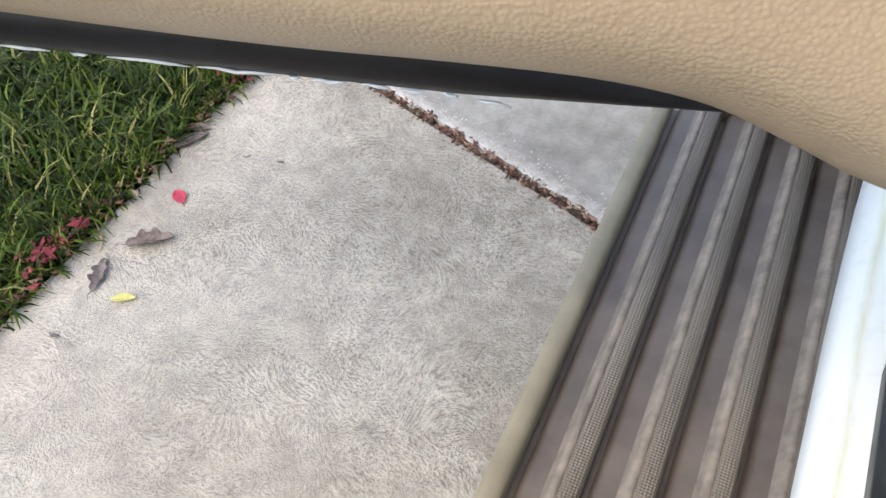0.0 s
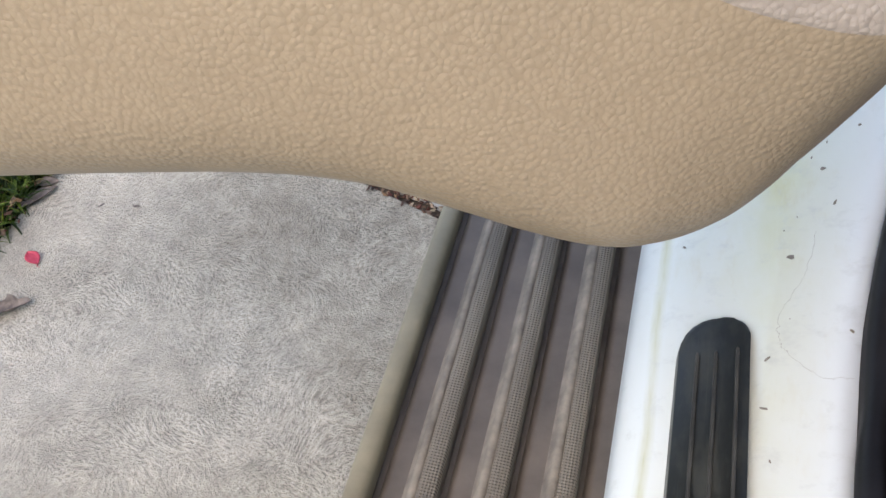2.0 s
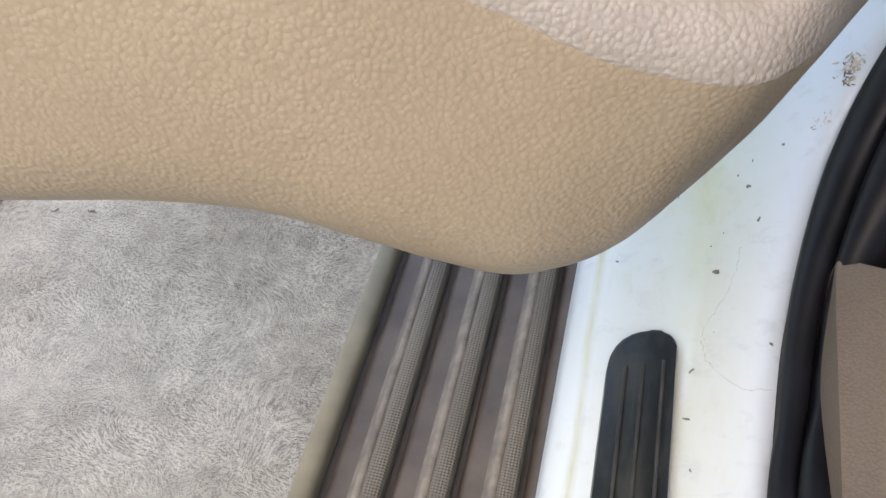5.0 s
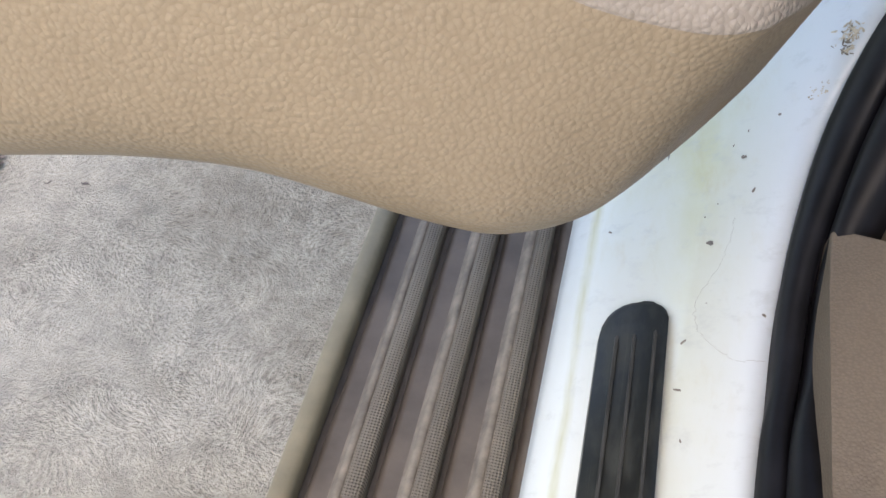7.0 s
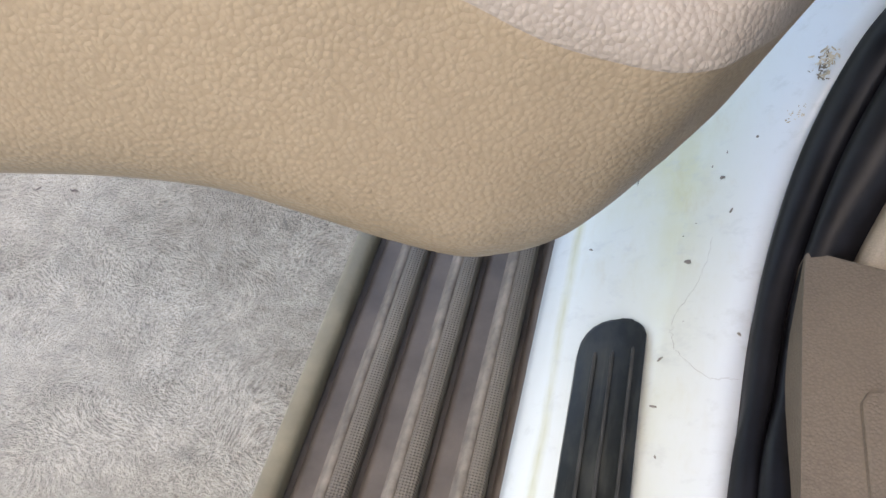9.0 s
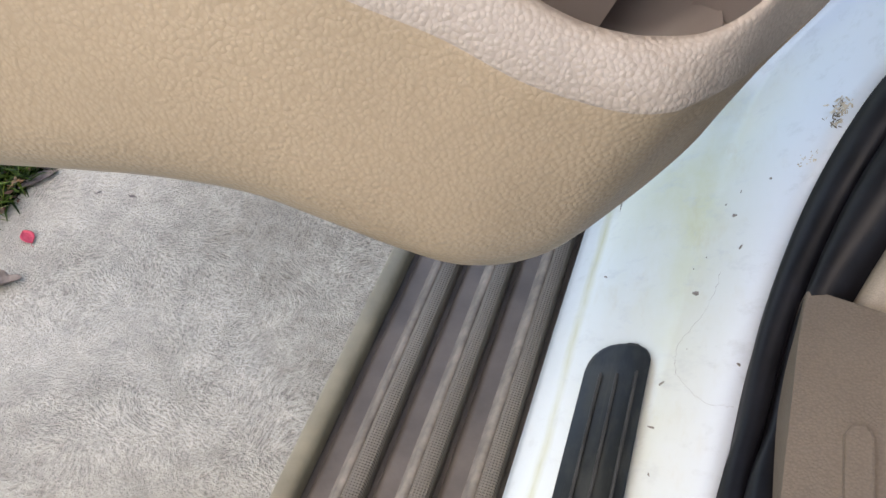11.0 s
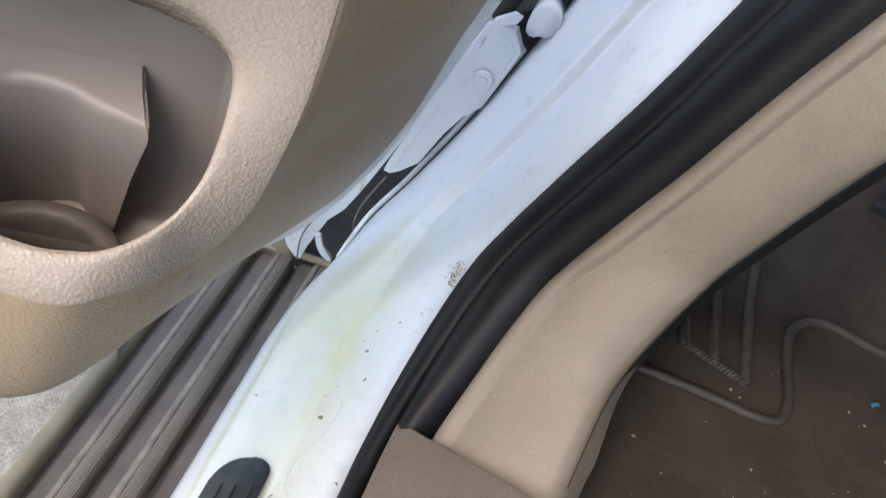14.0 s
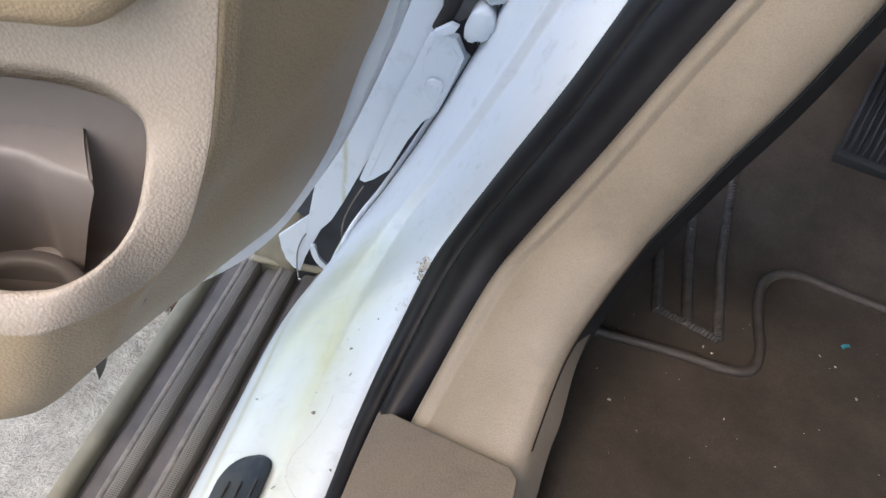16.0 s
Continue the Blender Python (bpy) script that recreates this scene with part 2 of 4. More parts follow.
def blade_mat():
    m, t, b = mat("grass_blade", (0.06, 0.13, 0.025), 0.5)
    g = t.nodes.new("ShaderNodeNewGeometry")
    col = ramp(t, g.outputs["Random Per Island"], (0.0, (0.005, 0.011, 0.0015)), (0.5, (0.024, 0.048, 0.004)),
               (0.88, (0.075, 0.110, 0.012)), (1.0, (0.22, 0.20, 0.08)))
    t.links.new(col, b.inputs["Base Color"])
    b.inputs["Specular IOR Level"].default_value = 0.15
    return m


M_CONCRETE = concrete_mat()
M_CONCRETE_OLD = concrete_mat("smooth_grey_concrete", 0.30, (0.62, 0.655, 0.70), True)
M_TAN = grain_mat("tan_grained_door_plastic", (0.336, 0.258, 0.169), 640, 0.45, 0.34, 0.12, 0.55)
M_TAN.node_tree.nodes["Principled BSDF"].inputs["Coat Weight"].default_value = 0.1
M_TAN.node_tree.nodes["Principled BSDF"].inputs["Coat Roughness"].default_value = 0.4
# the tan door plastic greyed, with sky light put into its colour
M_CARD = grain_mat("sky_tinted_door_plastic", (0.362, 0.306, 0.254), 640, 0.42, 0.45, 0.08, 0.6)
M_KICK = grain_mat("tan_kick_panel_plastic", (0.226, 0.189, 0.146), 900, 0.55, 0.15, 0.18, smudge=0.25)
M_COVER = grain_mat("grey_tan_sill_trim_plastic", (0.138, 0.110, 0.084), 620, 0.6, 0.35, 0.22, smudge=0.3)
M_POCKET = plain_mat("taupe_pocket_plastic", (0.205, 0.174, 0.158), 0.40, 0.1, 20, 0.06)
# pocket plastic darkened to paint the shade deep in the cup
M_CUP = plain_mat("shaded_cup_base", (0.105, 0.09, 0.083), 0.5, 0.2, 40, 0.1)
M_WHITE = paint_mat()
M_BOARD = plain_mat("brown_grey_step_plastic", (0.104, 0.086, 0.071), 0.6, 0.3, 26, 0.2)
# step plastic lightened for the sky highlight on the ridge bevels
M_RIDGE = plain_mat("skylit_ridge_plastic", (0.180, 0.152, 0.122), 0.75, 0.4, 60, 0.2)
M_TREAD = tread_mat()
M_LIP = plain_mat("weathered_olive_step_edge", (0.208, 0.182, 0.124), 0.65, 0.2, 25, 0.2)
M_CAP = plain_mat("olive_end_cap_plastic", (0.125, 0.108, 0.072), 0.55, 0.25, 25, 0.2)
M_BLACK = plain_mat("black_door_rubber", (0.006, 0.006, 0.008), 0.45, 0.5, 45, 0.1)
M_SCUFF = dusty_mat("black_scuff_plastic", (0.009, 0.010, 0.009), (0.060, 0.062, 0.052), 0.34)
M_BLACK.node_tree.nodes["Principled BSDF"].inputs["Specular IOR Level"].default_value = 0.25
M_RIBDUST = plain_mat("dusty_black_rib", (0.032, 0.032, 0.030), 0.6, 0.5, 60, 0.2)
M_PADRIB = plain_mat("worn_mat_cord", (0.085, 0.075, 0.068), 0.7, 0.4, 90, 0.3)
# mat brown lightened to paint the highlight along the rounded rib
M_MATRIB = plain_mat("highlit_mat_rib", (0.066, 0.056, 0.049), 0.6, 0.3, 50, 0.3)
M_MAT = carpet_mat()
M_DARK = plain_mat("dark_cabin_plastic", (0.014, 0.0125, 0.012), 0.8, 0.3, 12, 0.1)
M_LAWN = plain_mat("grassy_soil", (0.022, 0.028, 0.012), 0.95, 0.6, 40, 0.8, fine=120)
M_SOIL = plain_mat("soil", (0.07, 0.05, 0.035), 0.95, 0.5, 60, 0.8, fine=150)
M_GRASS = blade_mat()


# ---- mesh helpers ----
def part(name, bm, material, parent=None, label="", smooth=False):
    me = bpy.data.meshes.new(name)
    bm.normal_update()
    bm.to_mesh(me)
    bm.free()
    me.materials.append(material)
    if smooth:
        me.polygons.foreach_set("use_smooth", [True] * len(me.polygons))
    ob = new(name, me)
    ob.parent = parent
    if label:
        tagged(ob, label)
    return ob


def curve(points, n):
    """n points along a smooth curve through the points."""
    pts = [Vector(p) for p in points]
    pts = [2 * pts[0] - pts[1]] + pts + [2 * pts[-1] - pts[-2]]
    out = []
    spans = len(pts) - 3
    for i in range(n):
        f = i / (n - 1) * spans
        k = min(int(f), spans - 1)
        u = f - k
        a, b, c, d = pts[k:k + 4]
        out.append(0.5 * (2 * b + (c - a) * u + (2 * a - 5 * b + 4 * c - d) * u * u + (3 * b - a - 3 * c + d) * u ** 3))
    return out


def grid(rows, closed=False):
    """A sheet over rows of points, all of one length."""
    bm = bmesh.new()
    vs = [[bm.verts.new(p) for p in r] for r in rows]
    for r0, r1 in zip(vs, vs[1:]):
        m = len(r0)
        for j in range(m if closed else m - 1):
            k = (j + 1) % m
            bm.faces.new((r0[j], r0[k], r1[k], r1[j]))
    return bm


def prism(outline, z0, z1, bevel=0.0, seg=2):
    """An upright prism over a flat outline; z1 may be a function of (x, y)."""
    top = z1 if callable(z1) else (lambda x, y: z1)
    bm = bmesh.new()
    lo = [bm.verts.new((x, y, z0)) for x, y in outline]
    hi = [bm.verts.new((x, y, top(x, y))) for x, y in outline]
    bm.faces.new(lo[::-1])
    cap = bm.faces.new(hi)
    m = len(lo)
    for i in range(m):
        bm.faces.new((lo[i], lo[(i + 1) % m], hi[(i + 1) % m], hi[i]))
    if bevel:
        bmesh.ops.bevel(bm, geom=list(cap.edges), offset=bevel, segments=seg, affect="EDGES", profile=0.6)
    bmesh.ops.recalc_face_normals(bm, faces=bm.faces)
    return bm


def box(x0, x1, y0, y1, z0, z1, bevel=0.0):
    bm = prism([(x0, y0), (x1, y0), (x1, y1), (x0, y1)], z0, z1)
    if bevel:
        bmesh.ops.bevel(bm, geom=list(bm.edges), offset=bevel, segments=2, affect="EDGES")
    return bm


def sweep(points, radius, sides=8):
    """A tube along points; radius may be a list."""
    pts = [Vector(p) for p in points]
    rows = []
    for i, p in enumerate(pts):
        d = (pts[min(i + 1, len(pts) - 1)] - pts[max(i - 1, 0)]).normalized()
        s = d.cross(Vector((0.3, 0.2, 1))).normalized()
        q = d.cross(s)
        r = radius[i] if isinstance(radius, list) else radius
        rows.append([p + r * (math.cos(a) * s + math.sin(a) * q) for a in (2 * math.pi * k / sides for k in range(sides))])
    bm = grid(rows, True)
    for r in (0, -1):
        bm.verts.ensure_lookup_table()
        n = len(rows)
        vs = [bm.verts[(0 if r == 0 else (n - 1) * sides) + k] for k in range(sides)]
        bm.faces.new(vs if r else vs[::-1])
    bmesh.ops.recalc_face_normals(bm, faces=bm.faces)
    return bm


def thick(ob, t, off=-1.0):
    m = ob.modifiers.new("thickness", "SOLIDIFY")
    m.thickness, m.offset = t, off
    return ob


# ---- ground ----
bm = bmesh.new()
bmesh.ops.create_grid(bm, x_segments=4, y_segments=4, size=400)
bmesh.ops.translate(bm, verts=bm.verts, vec=(0, 0, -0.06))
ground = tagged(part("ground", bm, M_LAWN), "grassy ground round the paving", "ground", kind="structure")

GRASS_X = -0.785
pavement = new("pavement")
tagged(pavement, "grey swirl-finished concrete slabs of a driveway", "pavement", kind="structure")


def seam_y(x):
    return 0.499 - 0.35 * (x + 0.075)


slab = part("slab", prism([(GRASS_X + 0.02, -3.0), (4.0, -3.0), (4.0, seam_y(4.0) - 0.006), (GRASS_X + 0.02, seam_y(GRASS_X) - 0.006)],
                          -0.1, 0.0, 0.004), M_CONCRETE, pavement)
rag = [(x, seam_y(x) + 0.022 + 0.007 * noise.noise((x * 40, 0, 3)) + 0.006 * noise.noise((x * 11, 5, 3))) for x in np.linspace(GRASS_X + 0.05, 0.3, 220)]
part("slab", prism(rag + [(4.0, seam_y(4.0) + 0.02), (4.0, 6.0), (GRASS_X + 0.05, 6.0)], -0.1, -0.003), M_CONCRETE_OLD, pavement)
lawn_soil = part("lawn_soil", box(-9, GRASS_X + 0.016, -3, 6, -0.1, -0.012), M_LAWN)
tagged(lawn_soil, "dark soil of the lawn bed", "soil", kind="structure")

# ---- car ----
car = new("car")
tagged(car, "white sport utility vehicle with an open front door", "car")

# curves of the door opening, from the sill up the hinge pillar
E_PTS = [(0.18, -1.0, 0.476), (0.18, -0.5, 0.476), (0.18, -0.2, 0.476), (0.18, -0.08, 0.476), (0.18, 0.0, 0.476), (0.179, 0.1, 0.478),
         (0.176, 0.2, 0.49), (0.197, 0.252, 0.555), (0.231, 0.265, 0.62), (0.268, 0.27, 0.70), (0.301, 0.27, 0.785), (0.353, 0.27, 0.92), (0.42, 0.27, 1.06)]
B_PTS = [(0.278, -1.0, 0.592), (0.278, -0.5, 0.592), (0.279, -0.2, 0.593), (0.282, -0.1, 0.597), (0.288, -0.03, 0.611), (0.302, 0.045, 0.645),
         (0.318, 0.09, 0.69), (0.335, 0.11, 0.725), (0.364, 0.125, 0.785), (0.397, 0.135, 0.855), (0.429, 0.15, 0.93), (0.469, 0.16, 1.03), (0.509, 0.17, 1.13)]
C_PTS = [(0.305, -1.0, 0.625), (0.305, -0.5, 0.625), (0.306, -0.2, 0.627), (0.318, -0.09, 0.60), (0.328, -0.03, 0.630), (0.345, 0.015, 0.676),
         (0.358, 0.04, 0.712), (0.37, 0.055, 0.74), (0.393, 0.062, 0.785), (0.419, 0.065, 0.84), (0.449, 0.068, 0.91), (0.494, 0.07, 1.01), (0.534, 0.08, 1.11)]
D_PTS = [(0.405, -1.0, 0.672), (0.405, -0.5, 0.672), (0.408, -0.2, 0.63), (0.415, -0.09, 0.645), (0.422, -0.03, 0.683), (0.43, 0.01, 0.71),
         (0.445, 0.032, 0.748), (0.456, 0.042, 0.775), (0.468, 0.05, 0.80), (0.495, 0.05, 0.867), (0.52, 0.05, 0.925), (0.56, 0.055, 1.03), (0.60, 0.06, 1.13)]
NS = 145
E_C, B_C, C_C, D_C = (curve(p, NS) for p in (E_PTS, B_PTS, C_PTS, D_PTS))


def strip(lower, upper, profile, along=None):
    """A sheet between two curves. profile(f): rows of (share of the way across, height off the chord in metres)."""
    rows = []
    for i, (p, q) in enumerate(zip(lower, upper)):
        f = i / (len(lower) - 1)
        a, b = max(i - 1, 0), min(i + 1, len(lower) - 1)
        tang = ((lower[b] - lower[a]) + (upper[b] - upper[a])).normalized()
        nrm = tang.cross(p - q).normalized()
        rows.append([p + (q - p) * s + nrm * h for s, h in profile(f)])
    return grid(rows)


SECTION = [(0.205, 0.476), (0.192, 0.503), (0.180, 0.524), (0.1715, 0.536), (0.169, 0.542), (0.1735, 0.5505), (0.190, 0.5645), (0.21, 0.5725), (0.235, 0.578), (0.2375, 0.5812), (0.241, 0.5825), (0.255, 0.5862),
           (0.27, 0.5908), (0.282, 0.5935)]
_o, _c = Vector((0.18, 0.476)), Vector((0.102, 0.1175))
SILL = [((Vector((x, z)) - _o) @ _c / _c.length_squared, ((z - _o.y) * _c.x - (x - _o.x) * _c.y) / _c.length) for x, z in SECTION]
POST = [(0.0, -0.012), (0.02, 0.001), (0.05, 0.005), (0.12, 0.0085), (0.18, 0.009), (0.25, 0.0095), (0.32, 0.010), (0.46, 0.0105), (0.510, 0.0115), (0.524, 0.0045), (0.575, 0.0065), (0.80, 0.004), (0.92, 0.002), (1.0, 0.0)]


def body_profile(f):
    w = min(1.0, max(0.0, (f - 0.40) / 0.22))
    w = w * w * (3 - 2 * w)
    return [(a0 + (a1 - a0) * w, h0 + (h1 - h0) * w) for (a0, h0), (a1, h1) in zip(SILL, POST)]


sill = part("body_sill", strip(E_C, B_C, body_profile), M_WHITE, car, "white painted door sill and hinge pillar with grime stains and painted-in sky blue", True)
thick(sill, 0.003)
part("pillar_lip", sweep([p + Vector((-0.0045, 0.004, 0.0)) for p in E_C[78:140]], 0.0028, 8), M_WHITE, sill, "", True)
# rocker face below the sill edge
rows = [[(p.x + 0.026, p.y, p.z), (p.x + 0.028, p.y, p.z - 0.012), (p.x + 0.03, p.y, 0.40), (p.x + 0.032, p.y, 0.30)] for p in E_C[:75]]
part("rocker_panel", grid(rows), M_WHITE, car, "white painted rocker panel", True)


def seal_profile(f):
    return [(0.0, -0.004), (0.02, 0.006), (0.08, 0.0105), (0.22, 0.012), (0.38, 0.0105), (0.415, 0.006), (0.43, -0.003), (0.445, 0.006), (0.48, 0.011), (0.58, 0.0135), (0.72, 0.0125),
            (0.84, 0.008), (0.91, 0.001), (0.95, -0.010), (1.0, -0.014)]


part("door_seal", strip(B_C, C_C, seal_profile), M_BLACK, car, "black rubber door seal, dusty", True)


def kick_profile(f):
    return [(-0.04, -0.014), (0.0, 0.0), (0.04, 0.006), (0.13, 0.008), (0.165, 0.0035), (0.20, 0.0045), (0.4, 0.008), (0.7, 0.008), (0.9, 0.006), (0.97, 0.001), (1.0, -0.008),
            (1.01, -0.03)]


kick = part("kick_panel", strip(C_C[30:], D_C[30:], kick_profile), M_KICK, car, "tan plastic kick panel trim, scuffed", True)
rows = [[p, p + Vector((0.012, 0.03, -0.03)), p + Vector((0.02, 0.15, -0.10)), p + Vector((0.02, 0.3, -0.2))] for p in D_C[44:]]
part("footwell_side", grid(rows), M_DARK, car, "dark footwell side lining", True)

# sill trim cover inside the seal
cover_top = [(0.306, -0.018), (0.408, -0.070), (0.414, -0.08), (0.43, -1.0), (0.297, -1.0), (0.298, -0.17), (0.302, -0.062), (0.3045, -0.022)]
cover = part("sill_trim", prism(cover_top, 0.56, lambda x, y: 0.640 + 0.42 * (x - 0.31), 0.0022, 3), M_COVER, car, "grey-tan grained sill trim cover, scuffed")
rib = part("raised_rib", prism([(0.323, -0.4), (0.323, -0.118), (0.326, -0.112), (0.332, -0.112), (0.335, -0.118), (0.335, -0.4)], 0.62, lambda x, y: 0.643 + 0.42 * (x - 0.31), 0.0015), M_COVER, cover)

# scuff plate on the sill
px0, px1, py1 = 0.1955, 0.232, -0.048
ol = [(px0, -0.9), (px1, -0.9)] + [(px1 - 0.009 + 0.009 * math.cos(a), py1 - 0.010 + 0.010 * math.sin(a)) for a in np.linspace(0, math.pi / 2, 7)] \
    + [(px0 + 0.022 - 0.022 * math.sin(a), py1 - 0.026 + 0.026 * math.cos(a)) for a in np.linspace(0, math.pi / 2, 7)]
scuff = part("scuff_plate", prism(ol, 0.555, lambda x, y: 0.581 + 0.20 * (x - 0.21), 0.0025, 3), M_SCUFF, car, "black plastic sill scuff plate with raised ribs, dusty", True)
for k, top in ((0.26, -0.076), (0.52, -0.074), (0.82, -0.070)):
    x = px0 + k * (px1 - px0)
    part("rib", prism([(x - 0.0009, -0.9), (x + 0.0009, -0.9), (x + 0.0009, top), (x + 0.0003, top + 0.0012), (x - 0.0003, top + 0.0012), (x - 0.0009, top)], 0.56, 0.5824 + 0.20 * (x - 0.21), 0.0004), M_RIBDUST, scuff, "dusty raised rib")

# running board
BY0, BZ = -1.1, 0.426
P = 0.045


def board_end(x):
    return 0.306 + 0.06 * max(0.0, x)


def plank(x0, x1, z0, z1, b):
    return prism([(x0, BY0), (x1, BY0), (x1, board_end(x1)), (x0, board_end(x0))], z0, z1, b, 2)


board = part("running_board", plank(0.004, 0.205, 0.36, BZ - 0.020, 0.001), M_BOARD, car, "brown-grey ribbed plastic running board, sun-faded")


def step_rib(name, section, material, label):
    rows = []
    for end in (0, 1):
        rows.append([(x, board_end(x) - 0.001 if end else BY0, BZ + h) for x, h in section])
    return part(name, grid(rows), material, board, label, True)


step_rib("edge_lip", ((0.0, -0.05), (0.0, -0.004), (0.0015, 0.0), (0.005, 0.0018), (0.012, 0.0018), (0.0155, 0.0002), (0.017, -0.004), (0.0175, -0.018)), M_LIP, "olive weathered outer edge of the step")
for k in range(4):
    x = 0.0227 + k * 0.0465
    step_rib("flat_strip", [(x + a, h) for a, h in ((-0.001, -0.020), (0.001, -0.014), (0.0035, -0.0105), (0.006, -0.0095), (0.0155, -0.0092), (0.0185, -0.0085))], M_BOARD, "smooth recessed strip of the step")
    step_rib("ridge", [(x + a, h) for a, h in ((0.0165, -0.0092), (0.0180, -0.0078), (0.0195, -0.0045), (0.0208, -0.0016), (0.0225, 0.0001), (0.0242, 0.0006), (0.0258, 0.0004), (0.0270, -0.0004), (0.0276, -0.002))], M_RIDGE, "ridge of the step, pale with painted sky light")
    step_rib("tread_strip", [(x + a, h) for a, h in ((0.0262, -0.0025), (0.0270, -0.0007), (0.029, -0.0003), (0.0385, -0.0006), (0.0402, -0.0025), (0.0412, -0.007), (0.0416, -0.020))], M_TREAD, "knurled grip strip")

def end_point(x, back, up):
    """A point behind the front end of the step."""
    return Vector((x, board_end(x) + back, BZ + up))


rows = [[end_point(x, b + 0.006 * math.sin(40 * x), u) for b, u in ((0.003, -0.03), (0.002, 0.004), (0.006, 0.012), (0.016, 0.03), (0.030, 0.055), (0.050, 0.085), (0.08, 0.11))] for x in np.linspace(0.055, 0.110, 8)]
thick(part("end_cap", grid(rows), M_CAP, board, "dark olive plastic end cap of the step", True), 0.004)
part("end_edge", sweep([end_point(x, 0.0, 0.002) for x in np.linspace(0.055, 0.165, 12)], 0.0045, 8), M_LIP, board, "", True)

# ---- open door ----
DN = Vector((0.2055, -0.9787, 0))
DU = Vector((-0.9787, -0.2055, 0))
DO = Vector((0.25, -0.159, 0))


def at(s, z, off):
    """A point of the door: along it from the hinge side, height, and depth towards the cabin."""
    return DO + float(s) * DU + float(off) * DN + Vector((0, 0, float(z)))


# outline, crease and pocket mouth as (s, z)
# third number: how far the surface stands towards the cabin there
OUT = [(1.0, 0.807, 0.01), (0.7, 0.8068, 0.01), (0.45, 0.8068, 0.01), (0.32, 0.808, 0.01), (0.25, 0.8112, 0.01), (0.21, 0.812, 0.01), (0.18, 0.8085, 0.01), (0.155, 0.799, 0.01),
       (0.135, 0.7905, 0.01), (0.115, 0.7852, 0.01), (0.099, 0.7855, 0.01), (0.085, 0.791, 0.009), (0.0735, 0.7995, 0.006), (0.064, 0.8085, 0.003), (0.0535, 0.8195, -0.001), (0.0425, 0.836, -0.004),
       (0.0325, 0.8545, -0.01), (0.0195, 0.871, -0.021), (0.004, 0.896, -0.032), (-0.012, 0.934, -0.036), (-0.0245, 1.01, -0.036), (-0.032, 1.096, -0.036), (0.0, 1.106, -0.036), (0.03, 1.108, -0.03),
       (0.15, 1.108, -0.03), (0.5, 1.108, -0.03), (1.0, 1.108, -0.03)]
BACK = [(1.0, 0.79, 0), (0.7, 0.785, 0), (0.45, 0.78, 0), (0.32, 0.777, 0), (0.25, 0.774, 0), (0.21, 0.769, 0), (0.18, 0.762, 0), (0.155, 0.753, 0),
       (0.125, 0.744, 0), (0.105, 0.74, 0), (0.085, 0.742, 0), (0.065, 0.748, 0), (0.045, 0.757, 0), (0.025, 0.771, 0), (0.006, 0.79, 0), (-0.013, 0.811, 0),
       (-0.031, 0.842, 0), (-0.047, 0.878, 0), (-0.06, 0.922, 0), (-0.073, 0.96, 0), (-0.082, 1.0, 0), (-0.095, 1.1, 0), (-0.05, 1.11, 0), (0.0, 1.112, 0),
       (0.15, 1.112, 0), (0.5, 1.112, 0), (1.0, 1.112, 0)]
CRE = [(1.0, 0.9215, 0.018), (0.7, 0.9195, 0.02), (0.45, 0.9165, 0.022), (0.32, 0.9135, 0.025), (0.235, 0.9108, 0.028), (0.195, 0.911, 0.028), (0.165, 0.9058, 0.028), (0.142, 0.8965, 0.028),
       (0.12, 0.8885, 0.028), (0.1, 0.879, 0.029), (0.085, 0.8742, 0.029), (0.07, 0.8715, 0.029), (0.0585, 0.8712, 0.0265), (0.049, 0.8708, 0.019), (0.0405, 0.8695, 0.010), (0.0325, 0.8685, -0.001),
       (0.0235, 0.8712, -0.011), (0.0095, 0.888, -0.019), (-0.001, 0.918, -0.022), (-0.009, 0.952, -0.0245), (-0.0165, 1.01, -0.025), (-0.026, 1.1, -0.025), (-0.005, 1.104, -0.022), (0.03, 1.104, -0.02),
       (0.15, 1.104, -0.019), (0.5, 1.104, -0.019), (1.0, 1.104, -0.019)]
RIM = [(1.0, 0.937, -0.003), (0.7, 0.935, 0.0), (0.45, 0.933, 0.003), (0.32, 0.930, 0.006), (0.24, 0.928, 0.010), (0.19, 0.926, 0.012), (0.16, 0.9235, 0.013), (0.138, 0.9185, 0.014),
       (0.118, 0.9085, 0.016), (0.1, 0.898, 0.019), (0.086, 0.8918, 0.02), (0.073, 0.889, 0.02), (0.063, 0.888, 0.018), (0.054, 0.8885, 0.016), (0.045, 0.8905, 0.011), (0.037, 0.894, 0.004),
       (0.0305, 0.899, -0.004), (0.0245, 0.910, -0.012), (0.02, 0.930, -0.019), (0.0195, 0.945, -0.025), (0.0235, 0.954, -0.025), (0.0375, 0.9605, -0.025), (0.06, 0.9635, -0.026), (0.1, 0.9635, -0.026),
       (0.2, 0.9635, -0.026), (0.5, 0.9635, -0.026), (1.0, 0.9635, -0.026)]
NT = 190


def ring(points, off):
    return [at(p.x, p.y, off + p.z) for p in curve(points, NT)]


def mixed(a, b, f):
    return [tuple(p[k] + (q[k] - p[k]) * f for k in range(3)) for p, q in zip(a, b)]


